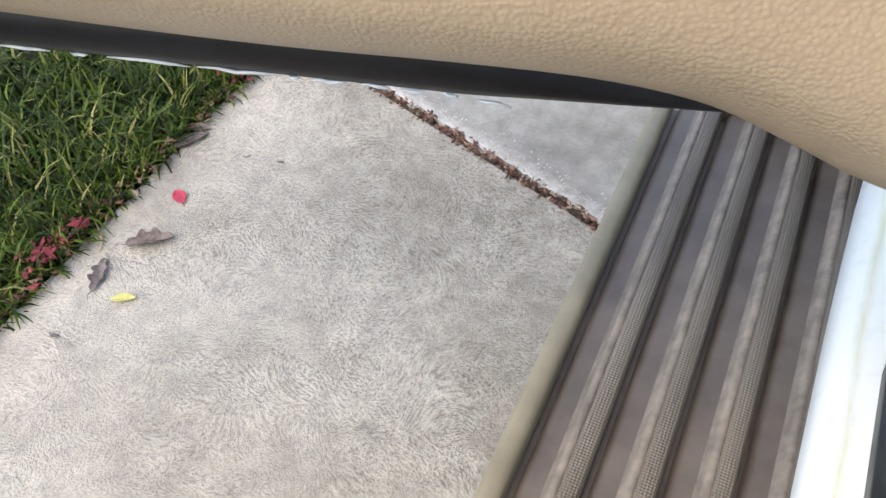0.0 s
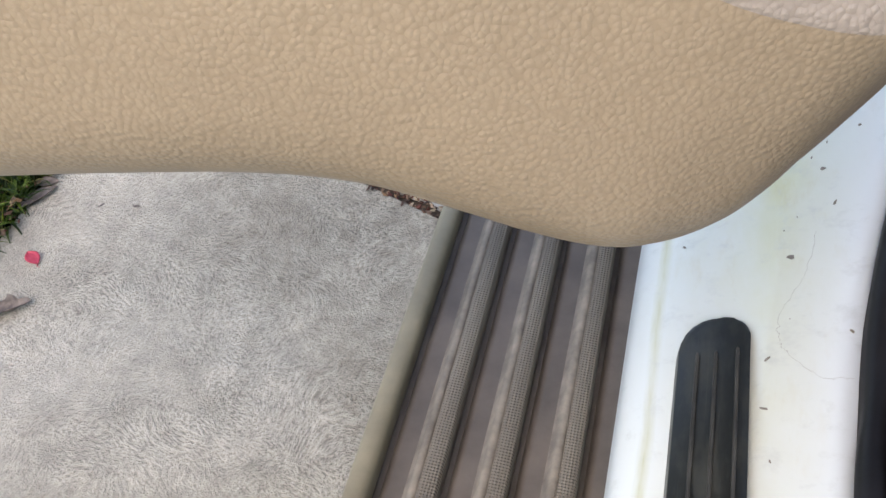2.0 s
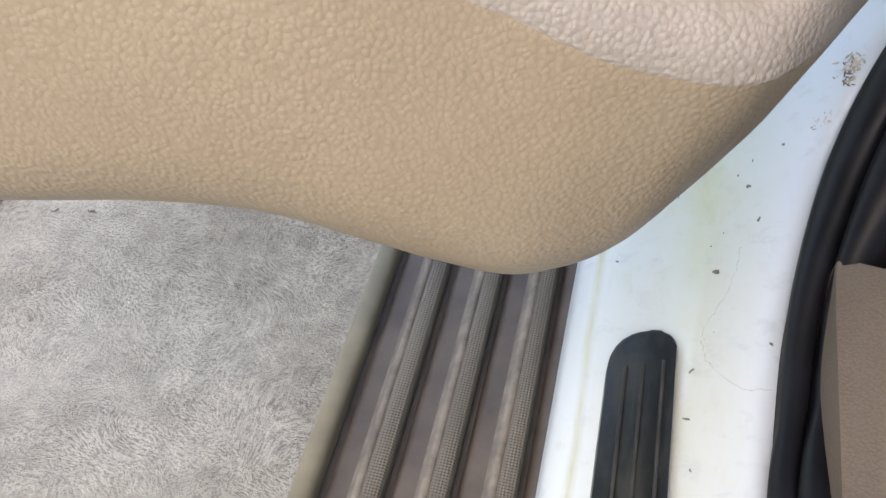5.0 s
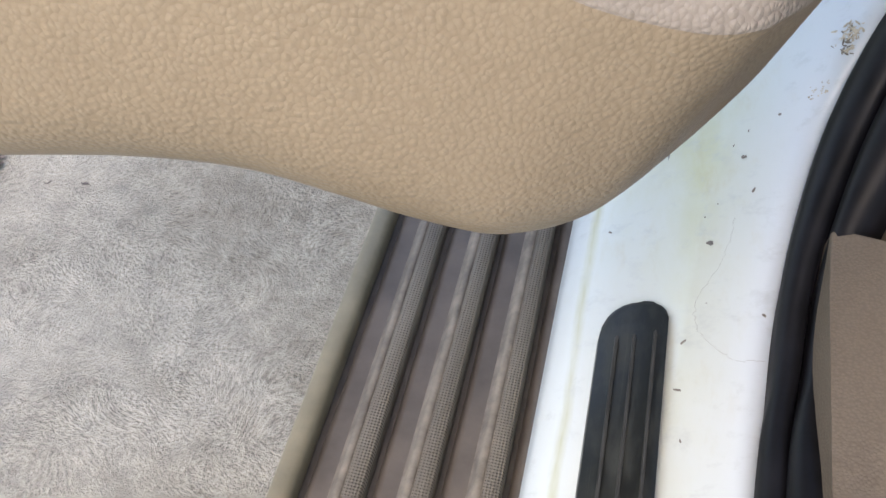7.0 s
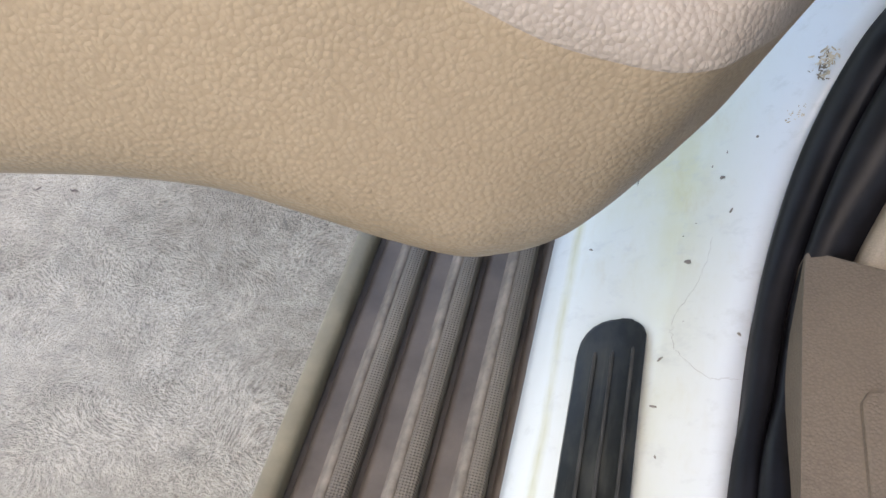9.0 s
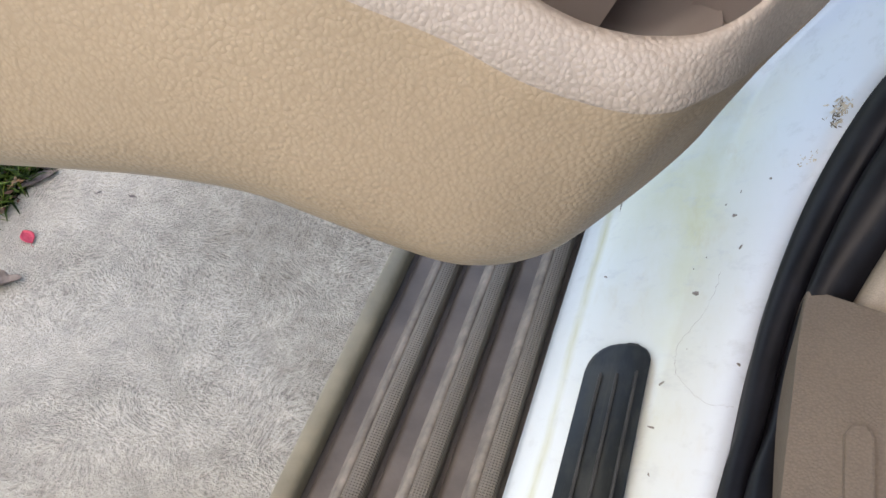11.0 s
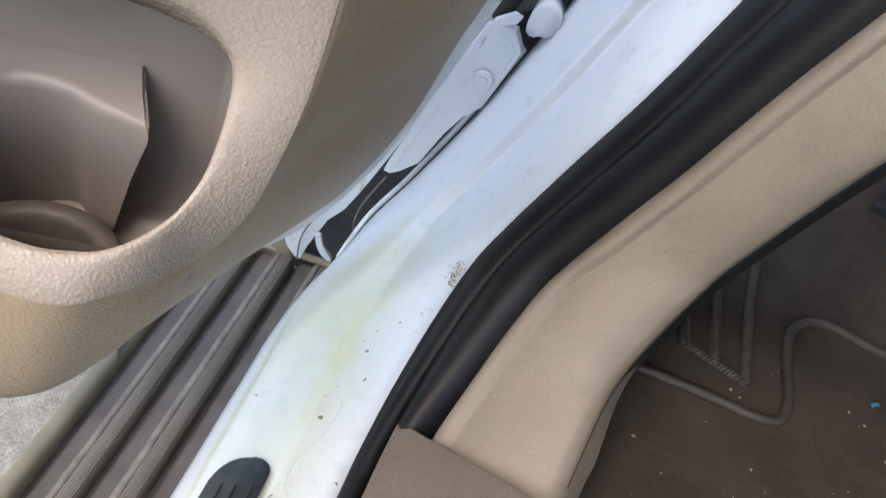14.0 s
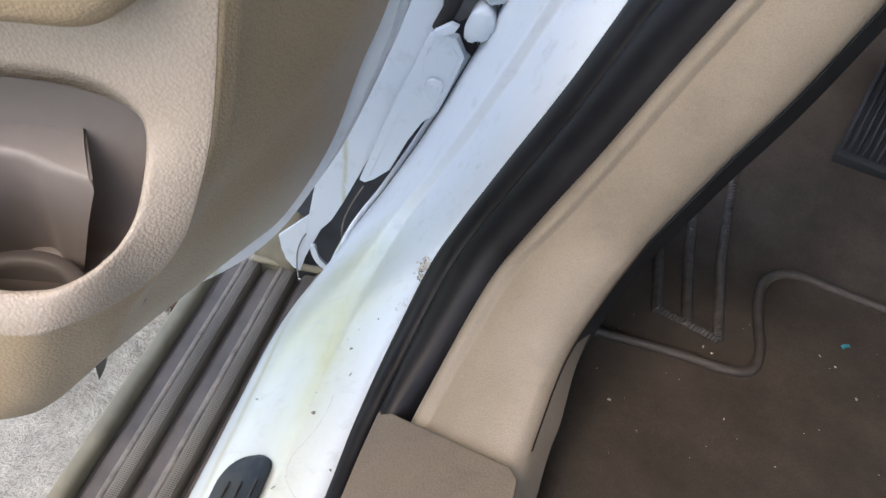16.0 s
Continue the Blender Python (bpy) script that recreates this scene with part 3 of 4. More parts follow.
EDGE = [(-0.093, 1.05), (-0.085, 0.99), (-0.076, 0.942), (-0.068, 0.914), (-0.051, 0.867), (-0.034, 0.828), (-0.009, 0.785), (0.021, 0.752), (0.06, 0.725), (0.11, 0.712), (0.2, 0.705), (1.05, 0.705)]
edge = curve([(a, b, 0) for a, b in EDGE], 60)
outline = [(p.x, p.y) for p in edge] + [(1.05, 1.40), (-0.13, 1.40)]
bm = prism(outline, -0.205, -0.150, 0.004, 2)
for v in bm.verts:
    v.co = at(v.co.x, v.co.y, v.co.z)
bmesh.ops.recalc_face_normals(bm, faces=bm.faces)
shell = part("door", bm, M_WHITE, car, "white painted steel door shell, standing open")
# end face of the door towards the hinge
rows = []
for i, p in enumerate(edge[:40]):
    w = 0.012 + 0.006 * min(1.0, i / 24)
    rows.append([at(p.x + 0.002, p.y, -0.203), at(p.x - 0.1 * w, p.y - 0.001, -0.215), at(p.x - 0.45 * w, p.y - 0.004, -0.235), at(p.x - 0.5 * w, p.y - 0.005, -0.243), at(p.x - 0.9 * w, p.y - 0.008, -0.275), at(p.x - w, p.y - 0.010, -0.283), at(p.x - 0.95 * w, p.y - 0.012, -0.30)])
thick(part("end_face", grid(rows), M_WHITE, shell, "white painted door end face", True), 0.002)
# pressed flange along the hinge edge
part("edge_flange", sweep([at(p.x - 0.004, p.y, -0.178) for p in edge[:44]], 0.0035, 8), M_WHITE, shell, "", True)

def belly(f, out):
    """A line across the bulging lower face, flatter towards the hinge side."""
    return ring([(a, z, o + out * min(1.0, max(0.0, (a - 0.06) / 0.055))) for a, z, o in mixed(OUT, CRE, f)], 0.0)


def near_crease(f, out):
    """A line just short of the crease, lifted only under the pocket's belly."""
    return ring([(a, z, o + out * min(1.0, max(0.0, (a - 0.05) / 0.05))) for a, z, o in mixed(OUT, CRE, f)], -0.001)


lower = [ring(BACK, -0.150), ring(BACK, -0.13), ring(mixed(BACK, OUT, 0.35), -0.085), ring(mixed(BACK, OUT, 0.75), -0.035), ring(mixed(BACK, OUT, 0.93), -0.012), ring(OUT, -0.001),
         belly(0.08, 0.0055), belly(0.2, 0.014), belly(0.3, 0.0165), belly(0.42, 0.0155), belly(0.68, 0.009), belly(0.82, 0.0045),
         near_crease(0.92, 0.002), near_crease(0.98, 0.0006), ring(CRE, -0.001)]
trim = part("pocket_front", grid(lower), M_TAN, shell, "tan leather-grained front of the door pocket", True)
lip = [(a, z - 0.004 if o > -0.02 else z, o) for a, z, o in mixed(CRE, RIM, 0.97)]
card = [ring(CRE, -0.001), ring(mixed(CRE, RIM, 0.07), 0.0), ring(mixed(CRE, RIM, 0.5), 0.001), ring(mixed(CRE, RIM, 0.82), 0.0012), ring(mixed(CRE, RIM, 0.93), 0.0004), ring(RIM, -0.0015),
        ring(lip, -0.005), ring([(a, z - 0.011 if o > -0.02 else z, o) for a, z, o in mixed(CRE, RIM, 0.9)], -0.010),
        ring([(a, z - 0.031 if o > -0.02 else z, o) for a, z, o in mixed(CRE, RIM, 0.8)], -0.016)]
part("door_card", grid(card), M_CARD, shell, "leather-grained door card round the pocket mouth, sky light in its taupe colour", True)
# pocket liner
rows = []
for s in np.linspace(0.6, 0.02, 60):
    rise = 1.5 * max(0.0, 0.045 - s)
    rows.append([at(s, 0.985, -0.045), at(s, 0.968, -0.062), at(s, 0.836 + rise, -0.071), at(s, 0.826 + rise, -0.064), at(s, 0.822 + rise, -0.03), at(s, 0.828 + rise, -0.018), at(s, 0.86 + rise, -0.016)])
bm = grid(rows[:-1])
liner = part("pocket_liner", bm, M_POCKET, shell, "taupe plastic door pocket", True)
part("pocket_end", grid([[at(0.030 - 0.016 * f, z, -0.026 - 0.010 * f), at(0.021 - 0.009 * f, z, -0.040 - 0.006 * f), at(0.024 - 0.006 * f, z, -0.058), at(0.036, z, -0.069), at(0.05, z, -0.078)] for z, f in ((0.845, 0.0), (0.87, 0.4), (0.895, 1.0), (0.93, 1.0), (0.98, 1.0))]), M_POCKET, liner, "", True)

# bottle holder block inside the pocket
cs, co, cr = 0.0975, -0.0135, 0.0385
arc = [(cs - (cr + 0.013 * max(0.0, 1 - (a - 0.563) / 0.6) ** 2) * math.cos(a), co - (cr + 0.013 * max(0.0, 1 - (a - 0.563) / 0.6) ** 2) * math.sin(a)) for a in np.linspace(0.563, math.pi - 0.95, 29)]
front = [(0.054 + 0.0105 * f, -0.041 - 0.027 * f) for f in (1.0, 0.6, 0.3, 0.12, 0.04)] + [(0.054, -0.0411)] + arc + [(0.1222, -0.0415), (0.1255, -0.0388), (0.130, -0.0370), (0.137, -0.0360), (0.146, -0.0366), (0.16, -0.0385), (0.178, -0.041), (0.19, -0.046), (0.197, -0.054), (0.20, -0.066)]


def block_top(s, o):
    return 0.902 + 0.48 * (-0.041 - o) + 0.008 * min(1, max(0, (s - 0.10) / 0.08))


rows = []
for i, (fs, fo) in enumerate(front):
    bs = 0.0645 if i < 6 else min(0.20, max(0.0645, fs))
    prv, nxt = front[max(0, i - 1)], front[min(len(front) - 1, i + 1)]
    d = Vector((nxt[0] - prv[0], nxt[1] - prv[1])).normalized()
    inn = Vector((d.y, -d.x)) * (0.0 if i == 0 else 0.001 + (0.0032 if i < 30 else 0.0008) * min(1.0, max(0.0, (i - 6) / 9)))
    z = block_top(fs, fo)
    mid = ((bs + fs) / 2 + inn.x, (fo - 0.070) / 2)
    rows.append([at(bs, block_top(bs, -0.070), -0.070), at(mid[0], block_top(*mid), mid[1]), at(fs + inn.x, z + 0.0014, fo + inn.y), at(fs + inn.x * 0.5, z + 0.0004, fo + inn.y * 0.5),
                 at(fs + inn.x * 0.15, z - 0.0016, fo + inn.y * 0.15), at(fs, z - 0.005, fo)] + [at(fs + 0.031 * (z - h) / 0.1 * min(1.0, max(0.0, (cs - fs) / 0.04)), h, fo - 0.022 * (z - h) / 0.1) for h in (0.87, 0.845, 0.815)])
bm = grid(rows)
holder = part("bottle_holder", bm, M_POCKET, liner, "moulded bottle holder recess", True)
holder.data.set_sharp_from_angle(angle=radians(50))
rows = []
for a in np.linspace(math.pi - 0.15, 2 * math.pi + 0.15, 31):
    q = (math.cos(a), math.sin(a))
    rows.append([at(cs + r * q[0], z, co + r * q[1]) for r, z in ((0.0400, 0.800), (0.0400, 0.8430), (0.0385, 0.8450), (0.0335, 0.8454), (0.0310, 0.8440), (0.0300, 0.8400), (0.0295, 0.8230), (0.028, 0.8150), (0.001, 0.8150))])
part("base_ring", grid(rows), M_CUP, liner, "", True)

# padded armrest panel
PAD_R = 0.036


def pad_ring(d, h):
    """The pad's outline drawn in by d, at height h off the card."""
    ol = [(1.0, d), (0.5, d), (0.2, d)] + [(PAD_R - (PAD_R - d) * math.sin(a), PAD_R - (PAD_R - d) * math.cos(a)) for a in np.linspace(0, math.pi / 2, 12)] + [(d - 0.003, 0.07), (d - 0.006, 0.11), (1.0, 0.11)]
    return [at(a, 0.998 + b, -0.026 + h) for a, b in ol]


bm = grid([pad_ring(d, h) for d, h in ((-0.001, -0.004), (0.0, 0.010), (0.0015, 0.018), (0.005, 0.024), (0.011, 0.028), (0.02, 0.0295), (0.03, 0.030))])
bm.verts.ensure_lookup_table()
bm.faces.new(bm.verts[-18:])
bmesh.ops.recalc_face_normals(bm, faces=bm.faces)
part("armrest_pad", bm, M_TAN, shell, "padded tan armrest panel", True)

# upper door card with the arm ledge, both unseen, added to shade the pocket
bm = box(-0.02, 1.0, 1.106, 1.39, -0.149, -0.032, 0.012)
for v in bm.verts:
    v.co = at(v.co.x, v.co.y, v.co.z)
bmesh.ops.recalc_face_normals(bm, faces=bm.faces)
part("upper_card", bm, M_TAN, shell, "tan upper door card, unseen, added to block sky light", True)
bm = box(0.05, 0.98, 1.135, 1.20, -0.034, 0.075, 0.02)
for v in bm.verts:
    v.co = at(v.co.x, v.co.y, v.co.z)
bmesh.ops.recalc_face_normals(bm, faces=bm.faces)
part("shade_ledge", bm, M_TAN, shell, "tan arm ledge, unseen, added to shade the door below", True)

# black seal along the door's lower edge
def seal_point(s, drop=0.0, off=-0.140):
    f = min(1.0, (s - 0.13) / 0.15)
    return at(s, 0.697 + 0.011 * f - 0.04 * max(0.0, s - 0.29) - drop, off)


part("lower_seal", sweep([seal_point(s) for s in np.linspace(0.132, 1.0, 44)], [0.003 + 0.019 * float(min(1, (s - 0.13) / 0.15)) for s in np.linspace(0.132, 1.0, 44)], 12), M_BLACK, shell, "black rubber seal along the door bottom", True)
s0 = 0.25
while s0 < 0.95:
    s1 = s0 + random.uniform(0.006, 0.05) * (0.4 if s0 < 0.36 else 1.0)
    part("torn_strip", sweep([seal_point(a, 0.0182 + random.uniform(-0.001, 0.001), -0.1263) for a in np.linspace(s0, s1, 5)], [0.0003, 0.001, 0.0012, 0.0009, 0.0003], 6), M_WHITE, shell, "", True)
    s0 = s1 + random.uniform(0.001, 0.012)

# ---- cabin floor, mat and pedal ----
part("cabin_floor", box(0.36, 1.75, -1.2, 0.9, 0.54, 0.565), M_DARK, car, "dark cabin carpet")
# plain shell added round the cabin to keep sky light out
part("firewall", box(0.40, 1.75, 0.80, 0.84, 0.5, 1.25), M_DARK, car, "dark bulkhead lining, added to close off light")
part("dashboard", box(0.57, 1.75, 0.24, 0.80, 0.98, 1.25, 0.04), M_DARK, car, "dark underside of the dashboard, unseen, added to shade the footwell")
part("roof", box(0.36, 1.75, -1.2, 0.30, 1.72, 1.76, 0.01), M_WHITE, car, "white roof panel, unseen, added to shade the cabin")
# unseen slab added behind to hold light off the near sill
part("rear_shade_door", box(0.19, 0.27, -1.9, -0.86, 0.45, 1.72, 0.01), M_WHITE, car, "plain white rear door, unseen, added to shade the sill")
part("far_side", box(1.72, 1.76, -1.2, 0.9, 0.3, 1.74), M_DARK, car, "dark far side lining, unseen, added to close off light")


def panel(name, outline, x0, x1, label):
    """A plain body panel: a side outline in (y, z) carried across the car."""
    bm = prism([(y, z) for y, z in outline], x0, x1, 0.03, 3)
    for v in bm.verts:
        v.co = Vector((v.co.z, v.co.x, v.co.y))
    bmesh.ops.recalc_face_normals(bm, faces=bm.faces)
    return part(name, bm, M_WHITE, car, label, False)


panel("hood", [(0.86, 0.74), (1.55, 0.74), (1.62, 0.86), (1.58, 0.98), (0.86, 1.10)], 0.24, 1.72, "plain white hood and front end")
panel("rear_body", [(-2.6, 0.74), (-1.25, 0.74), (-1.25, 1.02), (-2.6, 1.02)], 0.24, 1.72, "plain white rear body")


def toe(y):
    return 0.583 + (0.0 if y < 0.3 else 0.9 * (y - 0.3) ** 1.4)


xs = np.linspace(0.436, 1.0, 40)
ys = np.linspace(-0.6, 0.62, 60)
fm = part("floor_mat", grid([[(x, y, toe(y) + 0.002 * math.sin(9 * x) * math.sin(7 * y)) for x in xs] for y in ys]), M_MAT, None, "", True)
thick(fm, 0.006)
tagged(fm, "brown moulded carpet floor mat with raised ribs, dusty", "floor mat")

for pts, name in (([(0.458, 0.166), (0.485, 0.165), (0.537, 0.162), (0.583, 0.156), (0.605, 0.163), (0.614, 0.191), (0.614, 0.236), (0.619, 0.278), (0.634, 0.302), (0.66, 0.309), (0.704, 0.298),
                    (0.76, 0.283), (0.9, 0.25)], "raised_rib"),):
    part(name, sweep([(p.x, p.y, toe(p.y) + 0.001) for p in curve([(x, y, 0) for x, y in pts], 60)], 0.005, 8), M_MATRIB, fm, "raised rib moulded into the mat", True)
# heel pad: ribs framing sunken panels
for x0, y0, x1, y1 in ((0.517, 0.215, 0.512, 0.43), (0.546, 0.204, 0.546, 0.43), (0.575, 0.192, 0.584, 0.43)):
    bm = bmesh.new()
    n = 64
    for i in range(n):
        f = i / (n - 1)
        c = Vector((x0 + (x1 - x0) * f, y0 + (y1 - y0) * f, 0))
        c.z = toe(c.y) + 0.002
        a = sweep([c + Vector((-0.0042, -0.0025, -0.003)), c + Vector((-0.002, -0.0012, 0.0004)), c + Vector((0.0, 0.0, 0.0012)), c + Vector((0.002, 0.0012, 0.0004)), c + Vector((0.0042, 0.0025, -0.003))], 0.0019, 6)
        me = bpy.data.meshes.new("t")
        a.to_mesh(me)
        a.free()
        bm.from_mesh(me)
        bpy.data.meshes.remove(me)
    part("pad_rib", bm, M_PADRIB, fm, "corded rib of the heel pad", True)
bm = bmesh.new()
for i in range(18):
    f = i / 17
    c = Vector((0.517 + 0.058 * f, 0.215 - 0.023 * f, 0.586))
    a = sweep([c + Vector((-0.003, -0.003, -0.003)), c + Vector((0, 0, 0.0006)), c + Vector((0.003, 0.003, -0.003))], 0.0018, 6)
    me = bpy.data.meshes.new("t")
    a.to_mesh(me)
    a.free()
    bm.from_mesh(me)
    bpy.data.meshes.remove(me)
part("pad_rib", bm, M_PADRIB, fm, "corded rib of the heel pad", True)

# pedal with rubber ribs
M_PEDAL = plain_mat("worn_pedal_rubber", (0.018, 0.019, 0.022), 0.55, 0.3, 60, 0.1)
P0, P1, P2, P3 = (Vector(p) for p in ((0.682, 0.445), (0.80, 0.428), (0.835, 0.512), (0.716, 0.535)))
pedal = part("pedal", prism([tuple(p) for p in (P0, P1, P2, P3)], 0.0, 0.012, 0.003), M_PEDAL, car, "black rubber pedal pad with ridges")
for v in pedal.data.vertices:
    v.co.z += 0.64 + 0.8 * (v.co.y - 0.44)
for k in range(15):
    f = (k + 0.5) / 15
    a, b = P0.lerp(P1, f), P3.lerp(P2, f)
    a, b = (Vector((p.x, p.y, 0.6535 + 0.8 * (p.y - 0.44))) for p in (a.lerp(b, 0.04), b.lerp(a, 0.04)))
    part("ridge", sweep([a, b], 0.0022, 6), M_PEDAL, pedal, "", True)

# ---- hinge between door and pillar ----
M_STEEL = plain_mat("shaded_grey_steel", (0.16, 0.16, 0.17), 0.45, 0.3, 40, 0.1)
M_LINER = plain_mat("dark_blue_grey_liner", (0.035, 0.04, 0.05), 0.6, 0.3, 30, 0.1)
def plate(name, outline, y, deep, bevel, material, parent, label="", rounds=0):
    """A plate facing the cabin over an outline in (x, z)."""
    if rounds:
        outline = [(p.x, p.y) for p in curve([(x, z, 0) for x, z in outline + outline[:1]], rounds * len(outline) + 1)[:-1]]
    bm = prism(outline, -deep, 0.0, bevel, 3)
    for v in bm.verts:
        v.co = Vector((v.co.x, y - v.co.z, v.co.y))
    bmesh.ops.recalc_face_normals(bm, faces=bm.faces)
    return part(name, bm, material, parent, label, bevel > 0.0025)


hinge = plate("hinge", [(0.267, 0.805), (0.254, 0.776), (0.236, 0.725), (0.2055, 0.638), (0.2035, 0.630), (0.209, 0.628), (0.218, 0.634), (0.234, 0.650), (0.25, 0.69), (0.261, 0.714), (0.276, 0.727), (0.284, 0.752),
                        (0.295, 0.787), (0.286, 0.804)], 0.252, 0.010, 0.0015, M_WHITE, car, "white painted door hinge bracket with a bolt")
plate("hinge_base", [(0.140, 0.530), (0.150, 0.530), (0.170, 0.557), (0.184, 0.588), (0.205, 0.640), (0.238, 0.725), (0.268, 0.805), (0.272, 0.88), (0.272, 1.0), (0.20, 1.0), (0.185, 0.80)], 0.264, 0.003, 0.001, M_WHITE, hinge, "white base sheet behind the hinge")
plate("hinge_step", [(0.262, 0.792), (0.258, 0.770), (0.2635, 0.745), (0.273, 0.733), (0.2805, 0.752), (0.2905, 0.786), (0.283, 0.797)], 0.2515, 0.004, 0.001, M_WHITE, hinge, "raised step of the hinge bracket")
plate("hinge_fold", [(0.2055, 0.638), (0.214, 0.636), (0.243, 0.728), (0.262, 0.782), (0.268, 0.805), (0.262, 0.803), (0.234, 0.727)], 0.2515, 0.006, 0.0015, M_WHITE, hinge, "folded edge of the hinge bracket")
bm = bmesh.new()
bmesh.ops.create_cone(bm, cap_ends=True, segments=28, radius1=0.0085, radius2=0.0075, depth=0.0025, matrix=pose(0.2715, 0.2470, 0.756, 90))
part("bolt", bm, M_WHITE, hinge)
bm = bmesh.new()
bmesh.ops.create_cone(bm, cap_ends=True, segments=6, radius1=0.0045, radius2=0.0042, depth=0.002, matrix=pose(0.2715, 0.2452, 0.756, 90))
part("bolt_head", bm, M_WHITE, hinge)
plate("hinge_knuckle", [(0.293, 0.807), (0.293, 0.822), (0.300, 0.836), (0.310, 0.838), (0.317, 0.829), (0.316, 0.816), (0.306, 0.807)], 0.246, 0.024, 0.006, M_WHITE, hinge, "rounded white hinge knuckle", 5)
plate("hinge_knuckle", [(0.306, 0.842), (0.302, 0.860), (0.305, 0.90), (0.330, 0.905), (0.329, 0.86), (0.327, 0.850), (0.317, 0.840)], 0.252, 0.024, 0.006, M_WHITE, hinge, "rounded white hinge knuckle", 5)
plate("hinge_leaf", [(0.267, 0.811), (0.281, 0.821), (0.288, 0.819), (0.285, 0.813), (0.270, 0.806)], 0.244, 0.006, 0.001, M_WHITE, hinge, "thin white hinge leaf")
# black patch set where the open gap is only dark with shade
plate("gap_shade", [(0.287, 0.800), (0.305, 0.806), (0.299, 0.784), (0.293, 0.790)], 0.2625, 0.004, 0.0005, M_BLACK, hinge, "black patch painting the shade of the hinge gap")
part("check_arm", sweep(curve([(0.268, 0.262, 0.805), (0.276, 0.262, 0.825), (0.282, 0.264, 0.845), (0.286, 0.266, 0.88)], 12), 0.007, 8), M_DARK, hinge, "dark door check strap", True)
plate("check_box", [(0.268, 0.812), (0.276, 0.845), (0.279, 0.90), (0.302, 0.90), (0.301, 0.835), (0.292, 0.815), (0.283, 0.808)], 0.275, 0.006, 0.002, M_STEEL, hinge, "grey recess round the check strap")
# liner behind the gap
part("fender_liner", grid([[(0.10, 0.34, z), (0.20, 0.315, z), (0.34, 0.30, z)] for z in (0.38, 0.6, 0.8, 1.05)]), M_LINER, car, "dark fender liner behind the hinge", True)
# fender edge tips beside the board
plate("fender_edge", [(0.099, 0.497), (0.135, 0.536), (0.170, 0.590), (0.164, 0.553), (0.150, 0.52), (0.139, 0.493), (0.130, 0.47), (0.124, 0.448), (0.116, 0.451), (0.107, 0.462), (0.102, 0.479)], 0.286, 0.004, 0.0012, M_WHITE, car, "white painted lower fender edge")
part("fender_fold", sweep(curve([(0.140, 0.281, 0.525), (0.128, 0.281, 0.500), (0.123, 0.281, 0.478), (0.1225, 0.281, 0.452)], 14), 0.0009, 6), M_STEEL, car, "dark fold line in the fender edge", True)
plate("fender_edge", [(0.1405, 0.502), (0.147, 0.502), (0.150, 0.488), (0.162, 0.474), (0.158, 0.469), (0.148, 0.478), (0.1425, 0.490)], 0.276, 0.004, 0.001, M_WHITE, car, "thin white painted fender tip", 3)
part("cable", sweep(curve([(0.205, 0.262, 0.615), (0.196, 0.262, 0.595), (0.185, 0.262, 0.565), (0.183, 0.262, 0.54), (0.19, 0.262, 0.525)], 16), 0.0009, 6), M_RIDGE, car, "thin grey cable", True)


# ---- marks on the sill: chips, dirt and flaking paint ----
M_CHIP = plain_mat("dark_paint_chip", (0.17, 0.15, 0.13), 0.8, 0.4, 200, 0.2)
M_FLAKE = plain_mat("flaking_brown_paint", (0.44, 0.39, 0.31), 0.8, 0.4, 200, 0.3)


def on_sill(x, y):
    """Height and normal of the painted sill at a spot."""
    found = (0.58, Vector((0, 0, 1)))
    vs = sill.data.vertices
    best = -1.0
    for f in sill.data.polygons:
        if abs(f.center.x - x) > 0.04 or abs(f.center.y - y) > 0.04:
            continue
        a, b, c, d = (vs[i].co for i in f.vertices)
        for p, q, r in ((a, b, c), (a, c, d)):
            k = (q.x - p.x) * (r.y - p.y) - (r.x - p.x) * (q.y - p.y)
            if abs(k) < 1e-12:
                continue
            u = ((x - p.x) * (r.y - p.y) - (r.x - p.x) * (y - p.y)) / k
            v = ((q.x - p.x) * (y - p.y) - (x - p.x) * (q.y - p.y)) / k
            z = p.z + u * (q.z - p.z) + v * (r.z - p.z)
            if u >= 0 and v >= 0 and u + v <= 1 and z > best:
                best = z
                found = (z, f.normal.copy() if f.normal.z > 0 else -f.normal)
    return found


def mark(x, y, size, material, name, label="", long=1.0, turn=0.0):
    """A small raised flake lying on the sill."""
    z, nrm = on_sill(x, y)
    t1 = nrm.orthogonal().normalized()
    t2 = nrm.cross(t1)
    bm = bmesh.new()
    n = random.randint(6, 9)
    c0 = Vector((x, y, z)) + nrm * 0.0006
    ring_ = []
    for k in range(n):
        a = 2 * math.pi * k / n
        r = size * random.uniform(0.55, 1.15)
        u, v = long * r * math.cos(a), r * math.sin(a)
        u, v = u * math.cos(turn) - v * math.sin(turn), u * math.sin(turn) + v * math.cos(turn)
        ring_.append(bm.verts.new(c0 + t1 * u + t2 * v))
    c = bm.verts.new(c0 + nrm * size * 0.15)
    for k in range(n):
        bm.faces.new((ring_[k], ring_[(k + 1) % n], c))
    return part(name, bm, material, sill, label)


